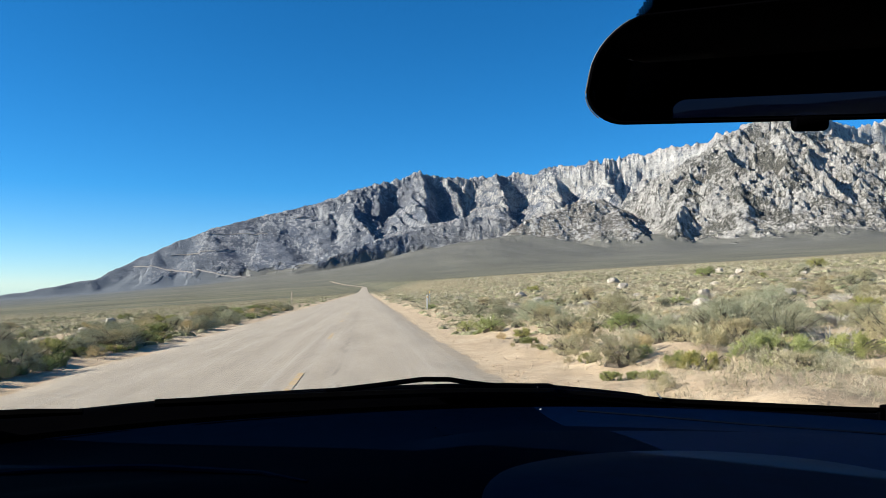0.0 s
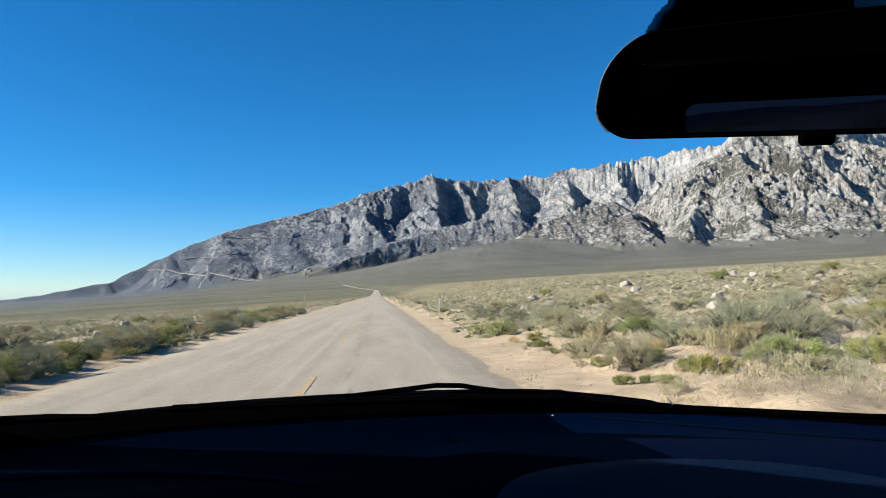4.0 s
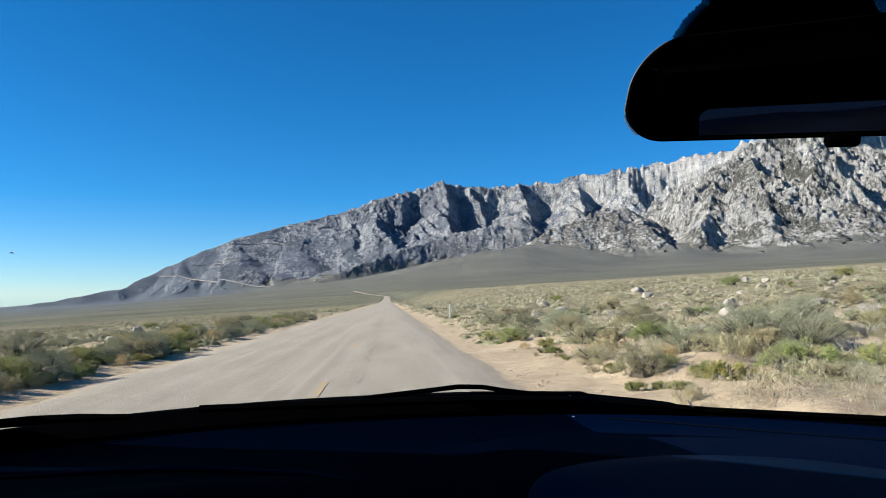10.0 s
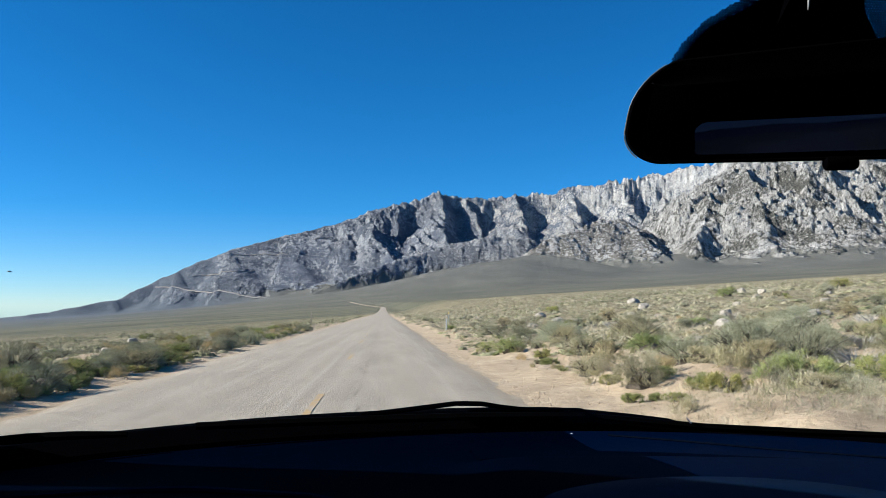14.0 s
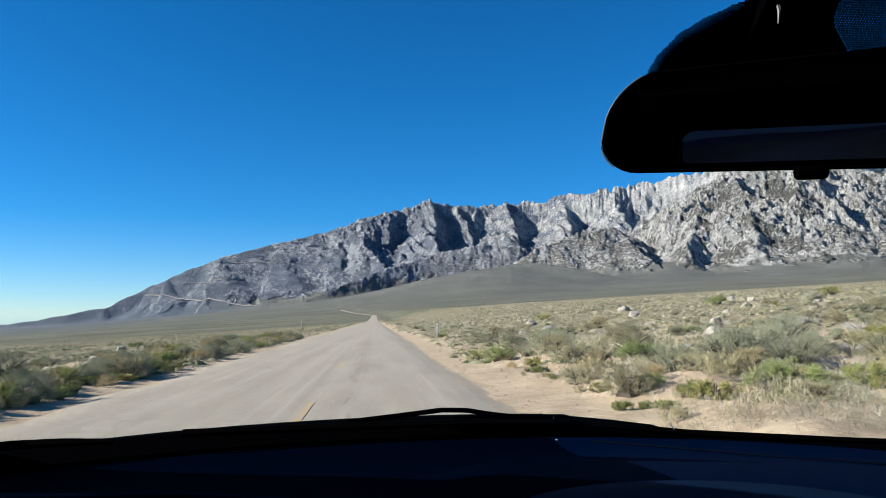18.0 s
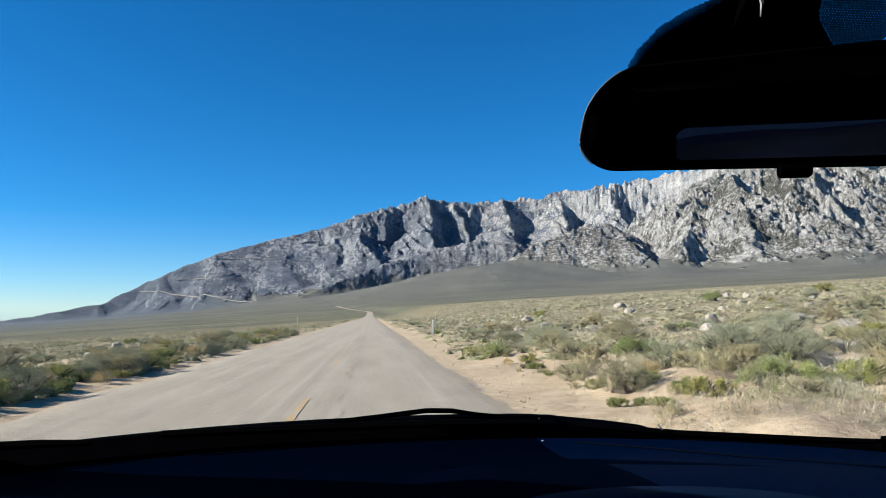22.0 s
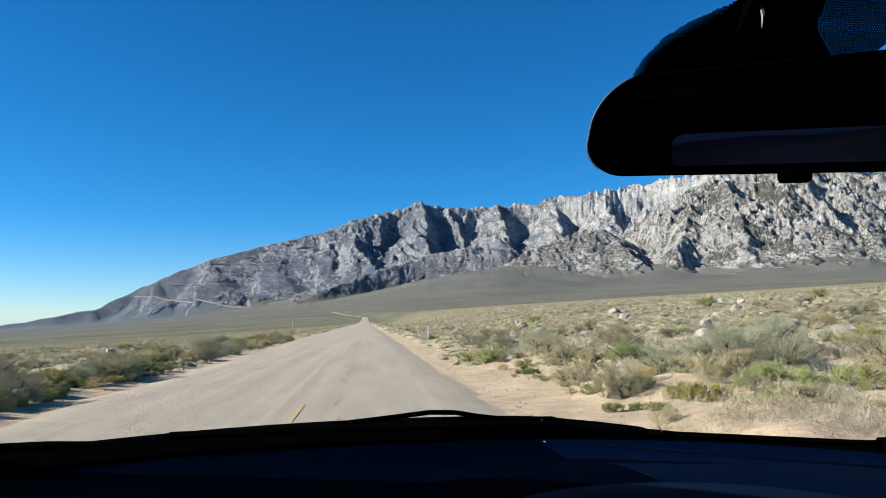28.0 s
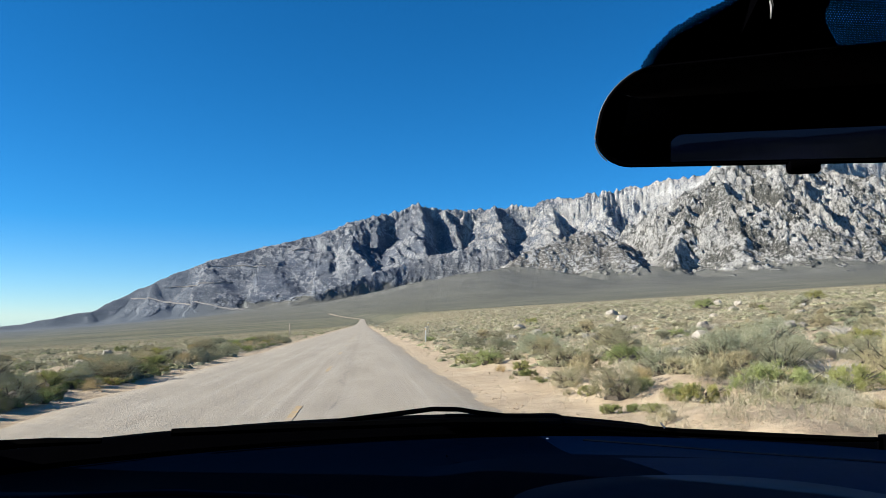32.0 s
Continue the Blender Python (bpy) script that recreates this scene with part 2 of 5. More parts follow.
def road_material():
    m, nt, b = material("old_chip_seal", 0.85, spec=0.3)
    p = place(nt)
    base = ramp(nt, noise_tex(nt, scaled(nt, p, 1.0, 0.2, 1), 1.2, 7, 0.7), (0.3, (0.365, 0.305, 0.225)), (0.55, (0.445, 0.372, 0.277)), (0.8, (0.50, 0.425, 0.325)))
    grain = ramp(nt, noise_tex(nt, p, 45.0, 3, 0.8), (0.3, 0.78), (0.7, 1.1))
    base = mix(nt, 1.0, base, grain, "MULTIPLY")
    run = noise_tex(nt, scaled(nt, p, 1.9, 0.012, 1), 1.0, 5, 0.65)
    base = mix(nt, ramp(nt, run, (0.48, 0.0), (0.66, 0.4)), base, (0.31, 0.258, 0.195))
    pale = noise_tex(nt, scaled(nt, p, 2.6, 0.02, 1), 1.7, 4, 0.6)
    base = mix(nt, ramp(nt, pale, (0.52, 0.0), (0.70, 0.28)), base, (0.56, 0.485, 0.385))
    tar = ramp(nt, noise_tex(nt, scaled(nt, p, 3.2, 0.22, 1), 1.0, 7, 0.75), (0.63, 0.0), (0.70, 0.45))
    base = mix(nt, tar, base, (0.2, 0.17, 0.14))
    crack = nt.nodes.new("ShaderNodeTexVoronoi")
    crack.feature = "DISTANCE_TO_EDGE"
    crack.inputs["Scale"].default_value = 0.45
    wob = nt.nodes.new("ShaderNodeTexNoise")
    wob.inputs["Scale"].default_value, wob.inputs["Detail"].default_value = 1.2, 5.0
    put(nt, wob.inputs["Vector"], p)
    put(nt, crack.inputs["Vector"], mix(nt, 0.35, p, wob.outputs["Color"], "ADD"))
    line = ramp(nt, crack.outputs["Distance"], (0.0, 1.0), (0.012, 0.0))
    some = ramp(nt, noise_tex(nt, p, 0.22, 4, 0.6), (0.52, 0.0), (0.62, 0.5))
    base = mix(nt, calc(nt, "MULTIPLY", line, some), base, (0.13, 0.11, 0.09))
    # a wandering seam beside the centre line, and sand drifted over both edges
    xyz = nt.nodes.new("ShaderNodeSeparateXYZ")
    nt.links.new(p, xyz.inputs[0])
    stray = calc(nt, "MULTIPLY", calc(nt, "SUBTRACT", noise_tex(nt, scaled(nt, p, 0.0, 0.5, 0.0), 1.0, 6, 0.7), 0.5), 0.9)
    seam = calc(nt, "ABSOLUTE", calc(nt, "ADD", calc(nt, "ADD", xyz.outputs["X"], 0.45), stray))
    seam = ramp(nt, seam, (0.0, 1.0), (0.035, 0.0))
    gaps = ramp(nt, noise_tex(nt, p, 0.35, 4, 0.7), (0.42, 0.0), (0.52, 0.8))
    base = mix(nt, calc(nt, "MULTIPLY", seam, gaps), base, (0.17, 0.14, 0.11))
    side = calc(nt, "ABSOLUTE", calc(nt, "ADD", xyz.outputs["X"], 1.5))
    drift = calc(nt, "ADD", side, calc(nt, "MULTIPLY", noise_tex(nt, scaled(nt, p, 1.0, 0.4, 1.0), 1.6, 6, 0.7), 1.6))
    drift = ramp(nt, calc(nt, "MULTIPLY", drift, 0.2), (0.79, 0.0), (0.93, 0.9))
    grit = ramp(nt, noise_tex(nt, p, 6.0, 6, 0.75), (0.35, (0.36, 0.28, 0.185)), (0.65, (0.52, 0.415, 0.285)))
    base = mix(nt, drift, base, grit)
    put(nt, b.inputs["Base Color"], base)
    bump(nt, b, noise_tex(nt, p, 45.0, 4, 0.75), 0.8, 0.018)
    return m


def plain_material(name, colour, rough=0.8, metal=0.0, spec=0.5, vary=0.15, scale=20.0, relief=0.0, ior=1.5):
    m, nt, b = material(name, rough, metal, spec)
    b.inputs["IOR"].default_value = ior
    p = nt.nodes.new("ShaderNodeTexCoord").outputs["Object"]
    lo, hi = tuple(c * (1 - vary) for c in colour), tuple(c * (1 + vary) for c in colour)
    put(nt, b.inputs["Base Color"], ramp(nt, noise_tex(nt, p, scale, 6, 0.65), (0.3, lo), (0.7, hi)))
    if relief:
        bump(nt, b, noise_tex(nt, p, scale * 3, 5, 0.7), 0.6, relief)
    return m


def leaf_material(name, dark, mid, light):
    m, nt, b = material(name, 0.7, spec=0.15)
    geo = nt.nodes.new("ShaderNodeNewGeometry")
    info = nt.nodes.new("ShaderNodeObjectInfo")
    c = ramp(nt, geo.outputs["Random Per Island"], (0.0, dark), (0.55, mid), (1.0, light))
    tone = ramp(nt, info.outputs["Random"], (0.0, 0.78), (1.0, 1.2))
    c = mix(nt, 1.0, c, tone, "MULTIPLY")
    hue = ramp(nt, calc(nt, "FRACT", calc(nt, "MULTIPLY", info.outputs["Random"], 7.3)), (0.0, (0.90, 0.99, 1.04)), (0.45, (0.99, 1.0, 1.0)), (0.8, (1.06, 1.0, 0.93)), (1.0, (1.12, 0.98, 0.88)))
    put(nt, b.inputs["Base Color"], mix(nt, 1.0, c, hue, "MULTIPLY"))
    return m


def clear_material(name, tint, gloss=0.0):
    m = bpy.data.materials.new(name)
    m.use_nodes = True
    nt = m.node_tree
    nt.nodes.remove(nt.nodes["Principled BSDF"])
    tr = node(nt, "ShaderNodeBsdfTransparent", Color=(*tint, 1))
    gl = node(nt, "ShaderNodeBsdfGlossy", Roughness=gloss)
    lw = nt.nodes.new("ShaderNodeLayerWeight")
    fr = nt.nodes.new("ShaderNodeMath")
    fr.operation = "MULTIPLY_ADD"
    nt.links.new(calc(nt, "POWER", lw.outputs["Facing"], 5.0), fr.inputs[0])
    fr.inputs[1].default_value, fr.inputs[2].default_value = 0.5, 0.004
    ms = nt.nodes.new("ShaderNodeMixShader")
    nt.links.new(fr.outputs[0], ms.inputs[0])
    nt.links.new(tr.outputs[0], ms.inputs[1])
    nt.links.new(gl.outputs[0], ms.inputs[2])
    nt.links.new(ms.outputs[0], nt.nodes["Material Output"].inputs["Surface"])
    return m


GROUND, ROAD = ground_material(), road_material()
SAGE = leaf_material("sage_leaf", (0.13, 0.125, 0.072), (0.39, 0.362, 0.222), (0.63, 0.58, 0.385))
RABBIT = leaf_material("rabbitbrush_leaf", (0.10, 0.125, 0.035), (0.275, 0.295, 0.095), (0.47, 0.455, 0.20))
STRAW = leaf_material("dry_grass_blade", (0.25, 0.19, 0.09), (0.44, 0.355, 0.19), (0.60, 0.51, 0.31))


def scrub_material():
    m, nt, b = material("mixed_scrub_leaf", 0.8, spec=0.1)
    geo = nt.nodes.new("ShaderNodeNewGeometry")
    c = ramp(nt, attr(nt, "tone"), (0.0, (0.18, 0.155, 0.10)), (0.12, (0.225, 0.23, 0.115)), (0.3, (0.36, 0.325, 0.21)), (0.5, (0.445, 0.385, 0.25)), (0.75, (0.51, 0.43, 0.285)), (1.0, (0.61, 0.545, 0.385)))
    tone = ramp(nt, geo.outputs["Random Per Island"], (0.0, 0.75), (1.0, 1.12))
    grain = ramp(nt, noise_tex(nt, place(nt), 9.0, 6, 0.75), (0.38, 0.62), (0.56, 1.1))
    tone = mix(nt, 1.0, tone, grain, "MULTIPLY")
    bump(nt, b, noise_tex(nt, place(nt), 14.0, 4, 0.7), 0.8, 0.07)
    put(nt, b.inputs["Base Color"], mix(nt, 1.0, c, tone, "MULTIPLY"))
    return m


SCRUB = scrub_material()
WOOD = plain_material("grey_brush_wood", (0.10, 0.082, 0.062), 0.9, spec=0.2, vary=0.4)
DEADWOOD = plain_material("bleached_dead_wood", (0.40, 0.365, 0.31), 0.9, spec=0.2, vary=0.3)
GRANITE = plain_material("pale_granite", (0.37, 0.325, 0.265), 0.95, spec=0.1, vary=0.4, scale=3.0, relief=0.12)
EARTH = plain_material("pale_graded_earth", (0.30, 0.27, 0.24), 0.95, spec=0.1, vary=0.3, scale=0.05)
PEBBLE = plain_material("sandy_pebble", (0.36, 0.27, 0.18), 0.95, spec=0.1, vary=0.3, scale=3.0)
PAINT, _nt, _b = material("worn_yellow_paint", 0.8)
_wear = ramp(_nt, noise_tex(_nt, place(_nt), 7.0, 6, 0.75), (0.46, 0.0), (0.58, 0.95))
put(_nt, _b.inputs["Base Color"], mix(_nt, _wear, (0.50, 0.32, 0.12), (0.40, 0.345, 0.28)))
POST = plain_material("white_post_plastic", (0.75, 0.74, 0.70), 0.6, vary=0.1)
REFLECTOR = plain_material("yellow_reflector", (0.75, 0.48, 0.05), 0.4)
WOODPOST = plain_material("weathered_post_wood", (0.33, 0.27, 0.21), 0.9, vary=0.3, scale=6)
# blue sky sheen is put into this vinyl's base colour
DASH = plain_material("sky_sheen_dash_vinyl", (0.0003, 0.0028, 0.0130), 0.6, spec=0.5, ior=1.025, vary=0.2, scale=60, relief=0.0006)
# the same vinyl coloured without that sheen
VINYL_NO_SHEEN = plain_material("dash_vinyl_no_sheen", (0.0001, 0.0009, 0.0038), 0.65, spec=0.3, ior=1.02, vary=0.2, scale=60, relief=0.0006)
# grey of the mirror's painted edge glint and of the clip
EDGE = plain_material("grey_glint_and_clip", (0.09, 0.09, 0.09), 0.5, spec=0.3)
SEAM = plain_material("dark_blue_vinyl_seam", (0.0014, 0.003, 0.0075), 0.7, spec=0.3, ior=1.05)
SPECK = plain_material("dried_speck", (0.5, 0.55, 0.6), 0.9, spec=0.1)
# the tray mat's colour, used again as the sheen on the dial hood
PAD_AND_SHEEN = plain_material("pad_and_sheen_blue", (0.0016, 0.0075, 0.0215), 0.6, spec=0.5, ior=1.045, vary=0.2, scale=40)
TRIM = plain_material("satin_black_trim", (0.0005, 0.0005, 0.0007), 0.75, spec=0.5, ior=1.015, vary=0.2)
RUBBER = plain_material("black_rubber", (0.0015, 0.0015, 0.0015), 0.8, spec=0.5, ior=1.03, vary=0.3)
CLOTH = plain_material("dark_grey_lining", (0.015, 0.015, 0.017), 0.95, spec=0.1, vary=0.25, scale=120)
BODY = plain_material("dark_car_paint", (0.02, 0.022, 0.026), 0.25, metal=0.0, spec=0.6, vary=0.05)
STEEL = plain_material("brushed_alloy", (0.5, 0.5, 0.5), 0.35, metal=1.0, vary=0.08)
FRIT = plain_material("black_frit_enamel", (0.003, 0.003, 0.004), 0.8, spec=0.5, ior=1.03, vary=0.1)
MIRROR, _nt, _b = material("mirror_silver", 0.01, 1.0)
_b.inputs["Base Color"].default_value = (0.85, 0.86, 0.88, 1)
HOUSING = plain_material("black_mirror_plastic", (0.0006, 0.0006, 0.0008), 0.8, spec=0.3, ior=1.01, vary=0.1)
GLASS = clear_material("windscreen_glass", (0.97, 0.985, 0.98))
PRIVACY = clear_material("tinted_glass", (0.075, 0.095, 0.15))
# nearly opaque pane, added to block sun from the dashboard and mirror
SUNBLOCK_GLASS = clear_material("sunblock_glass", (0.004, 0.0045, 0.006))
LENS_RED = plain_material("red_lamp_lens", (0.3, 0.01, 0.01), 0.2)
LENS_CLEAR = plain_material("clear_lamp_lens", (0.6, 0.6, 0.6), 0.15)


# ---- mesh helpers ----
def array_mesh(name, verts, faces, mat, smooth=False):
    """A mesh from arrays; every face has the same number of corners."""
    verts, faces = np.asarray(verts, np.float32), np.asarray(faces, np.int32)
    me = bpy.data.meshes.new(name)
    n, k = faces.shape
    me.vertices.add(len(verts))
    me.vertices.foreach_set("co", verts.ravel())
    me.loops.add(n * k)
    me.loops.foreach_set("vertex_index", faces.ravel())
    me.polygons.add(n)
    me.polygons.foreach_set("loop_start", np.arange(0, n * k, k, dtype=np.int32))
    me.polygons.foreach_set("use_smooth", np.full(n, smooth))
    me.materials.append(mat)
    me.update(calc_edges=True)
    return me


def part(name, bm, mat, parent=None, label="", smooth=True):
    me = bpy.data.meshes.new(name)
    bmesh.ops.recalc_face_normals(bm, faces=bm.faces)
    bm.to_mesh(me)
    bm.free()
    me.materials.append(mat)
    if smooth:
        me.polygons.foreach_set("use_smooth", [True] * len(me.polygons))
        me.set_sharp_from_angle(angle=radians(35))
    ob = new(name, me)
    ob.parent = parent
    return tagged(ob, label) if label else ob


def box(x0, y0, z0, x1, y1, z1, bevel=0.0, seg=2):
    bm = bmesh.new()
    bmesh.ops.create_cube(bm, size=1)
    bmesh.ops.scale(bm, vec=(x1 - x0, y1 - y0, z1 - z0), verts=bm.verts)
    bmesh.ops.translate(bm, vec=((x0 + x1) / 2, (y0 + y1) / 2, (z0 + z1) / 2), verts=bm.verts)
    if bevel:
        bmesh.ops.bevel(bm, geom=bm.edges[:], offset=bevel, segments=seg, affect="EDGES", profile=0.6)
    return bm


def prism(outline, axis, a, b, bevel=0.0, seg=2):
    """A flat outline (two numbers a corner) swept along an axis from a to b."""
    bm = bmesh.new()
    put_at = {"x": lambda u, v, w: (w, u, v), "y": lambda u, v, w: (u, w, v), "z": lambda u, v, w: (u, v, w)}[axis]
    lo = [bm.verts.new(put_at(u, v, a)) for u, v in outline]
    hi = [bm.verts.new(put_at(u, v, b)) for u, v in outline]
    n = len(outline)
    bm.faces.new(lo)
    bm.faces.new(hi[::-1])
    for i in range(n):
        bm.faces.new((lo[i], lo[(i + 1) % n], hi[(i + 1) % n], hi[i]))
    if bevel:
        bmesh.ops.bevel(bm, geom=bm.edges[:], offset=bevel, segments=seg, affect="EDGES", profile=0.6)
    return bm


def tube(points, radii, sides=8, flat=1.0):
    """A round bar along points; flat squeezes it upright."""
    bm = bmesh.new()
    rings = []
    for i, p in enumerate(points):
        p = Vector(p)
        d = (Vector(points[min(i + 1, len(points) - 1)]) - Vector(points[max(i - 1, 0)])).normalized()
        side = d.cross(Vector((0, 0, 1)))
        side = side.normalized() if side.length > 1e-4 else Vector((1, 0, 0))
        up = side.cross(d)
        r = radii[i] if isinstance(radii, (list, tuple)) else radii
        rings.append([bm.verts.new(p + side * math.cos(k * math.tau / sides) * r + up * math.sin(k * math.tau / sides) * r * flat)
                      for k in range(sides)])
    for a, b in zip(rings, rings[1:]):
        for k in range(sides):
            bm.faces.new((a[k], a[(k + 1) % sides], b[(k + 1) % sides], b[k]))
    bm.faces.new(rings[0][::-1])
    bm.faces.new(rings[-1])
    return bm


# ---- noise over arrays ----
_rng = np.random.default_rng(7)
_perm = _rng.permutation(4096)
_angle = _rng.random(4096) * math.tau
_gx, _gy = np.cos(_angle), np.sin(_angle)


def perlin(x, y):
    xi, yi = np.floor(x).astype(np.int64), np.floor(y).astype(np.int64)
    fx, fy = x - xi, y - yi
    u, v = fx * fx * fx * (fx * (fx * 6 - 15) + 10), fy * fy * fy * (fy * (fy * 6 - 15) + 10)

    def corner(i, j):
        h = _perm[(_perm[(xi + i) & 4095] + yi + j) & 4095]
        return _gx[h] * (fx - i) + _gy[h] * (fy - j)
    a = corner(0, 0) * (1 - u) + corner(1, 0) * u
    b = corner(0, 1) * (1 - u) + corner(1, 1) * u
    return (a * (1 - v) + b * v) * 1.5


def fbm(x, y, octaves, gain=0.5):
    total, amp = 0.0, 1.0
    for i in range(octaves):
        total = total + amp * perlin(x + 17.3 * i, y - 9.1 * i)
        x, y, amp = x * 2.03, y * 2.03, amp * gain
    return total


def ridged(x, y, octaves, gain=0.5):
    total, amp, weight = 0.0, 1.0, 1.0
    for i in range(octaves):
        n = (1 - np.abs(perlin(x + 31.7 * i, y + 5.9 * i))) ** 2
        total = total + amp * n * weight
        weight = np.clip(n * 1.4, 0, 1)
        x, y, amp = x * 2.1, y * 2.1, amp * gain
    return total


def smooth(a, b, x):
    t = np.clip((x - a) / (b - a), 0, 1)
    return t * t * (3 - 2 * t)


# ---- the lie of the land ----
ROAD_L, ROAD_R, ROAD_MID = -5.35, 2.4, -1.04
# crest and spur lines of the range: fall to the west, fall to the east, then points along the line
RIDGES = {
    'crest_west': (0.6, 0.55, (-1347, 2640, -54), (-1189, 2640, -36), (-1081, 2728, -8), (-953, 2816, 21), (-797, 2992, 130), (-623, 3168, 225), (-420, 3344, 303), (-188, 3520, 386), (46, 3696, 492)),
    'crest': (1.3, 1.5, (46, 3696, 492), (116, 3740, 502), (257, 3784, 566), (361, 3828, 545), (504, 3828, 538), (686, 3872, 564), (982, 3872, 614), (1344, 3872, 678), (1540, 3828, 715), (1683, 3740, 734), (1880, 3652, 809), (2156, 3608, 879), (2506, 3696, 829), (2819, 3784, 890), (3731, 3784, 1061)),
    'spur_a': (0.5, 1.25, (45, 3700, 486), (65, 3540, 373), (90, 3380, 266), (115, 3230, 188)),
    'spur_b': (0.5, 1.2, (257, 3784, 562), (274, 3600, 425), (286, 3450, 325), (302, 3320, 238)),
    'rib_b': (0.9, 1.3, (398, 3806, 547), (430, 3690, 447), (453, 3570, 347)),
    'spur_c': (0.5, 1.2, (667, 3850, 571), (666, 3670, 436), (678, 3510, 328), (700, 3410, 262)),
    'spur_d': (0.55, 1.2, (952, 3872, 602), (940, 3700, 480), (953, 3570, 384)),
    'spur_e': (0.6, 1.1, (1232, 3872, 650), (1195, 3700, 517), (1180, 3570, 419)),
    'rib_3': (0.7, 0.78, (-63, 3420, 372), (-23, 3230, 268), (26, 3080, 186)),
    'front_ridge': (0.75, 0.75, (-216, 2500, 46), (-86, 2640, 106), (72, 2790, 175), (235, 2890, 231), (407, 2960, 271), (591, 2990, 257)),
    'fan': (0.25, 0.25, (36, 1900, 36), (190, 2050, 83), (352, 2200, 129), (455, 2310, 155)),
    'fan_east': (0.32, 0.32, (905, 2330, 160), (800, 2080, 98), (700, 1850, 55)),
    'mid_hill': (0.6, 0.6, (471, 2380, 183), (595, 2480, 242), (739, 2560, 294), (822, 2590, 300)),
    'mid_east': (0.45, 1.15, (822, 2590, 300), (848, 2520, 262), (885, 2430, 205), (915, 2350, 150)),
    'rock_hill': (0.75, 0.75, (1001, 2552, 239), (1108, 2684, 376), (1245, 2772, 475), (1402, 2860, 581), (1643, 2948, 695), (1825, 2904, 631), (1952, 2816, 548), (2282, 2816, 575), (2675, 2728, 542)),
    'rock_spur_1': (0.7, 0.75, (1370, 2842, 561), (1312, 2640, 444), (1224, 2376, 271), (1175, 2200, 166)),
    'rock_spur_2': (0.7, 0.75, (1643, 2948, 695), (1499, 2596, 439), (1389, 2288, 227), (1342, 2156, 156)),
    'rock_spur_3': (0.7, 0.75, (1215, 2754, 450), (1084, 2508, 303), (959, 2288, 180)),
    'rock_spur_4': (0.7, 0.75, (1952, 2816, 548), (1721, 2464, 324), (1504, 2112, 162)),
}

def profile(y):
    """Height of the road along its length: it dips gently, then climbs to the range."""
    y = np.asarray(y, float)
    dip = -0.0085 * np.maximum(y, -20.0) + 0.98e-5 * np.maximum(y - 300.0, 0) ** 2
    return np.where(y > 300, np.minimum(dip, 0.003 * y), dip)


def bend(y):
    """How far the road swings to the side, far ahead."""
    far = np.clip(y - 1150.0, 0, 750)
    return -0.0010 * far ** 2 / (1 + far / 220.0)


def plain(x, y):
    x = x - bend(y)
    right, left = np.maximum(x - 3.2, 0), np.maximum(-6.0 - x, 0)
    level = profile(y)
    z = level + (0.003 * np.maximum(y, 0) - np.where(y > 0, level, 0)) * smooth(7, 45, x) + 0.061 * right * smooth(3, 30, x) - 0.061 * left * smooth(0, 10, left) - 0.25 * smooth(1, 9, left)
    z = z + 0.32 * smooth(2.6, 6.2, x) * (0.75 + 0.6 * perlin(x * 0 + 3.3, y / 14.0)) + 0.06 * smooth(5.7, 6.9, -x)
    z = z - 0.05 * smooth(2.4, 2.9, x) - 0.05 * smooth(5.45, 5.95, -x)
    off = np.clip(smooth(2.5, 5.0, x) + smooth(5.9, 8.9, -x), 0, 1)
    near = 1 - smooth(150, 700, np.hypot(x, y))
    z = z + off * (0.22 * fbm(x / 3.1, y / 3.1, 4) * near + 0.5 * fbm(x / 60.0, y / 60.0, 3) * smooth(15, 80, np.abs(x)))
    return z


def rise_of(x, y):
    """The apron below the range."""
    return (0.008 + 0.034 * smooth(-900, 500, x)) * np.maximum(y - 1250.0, 0) * smooth(1250, 2100, y)


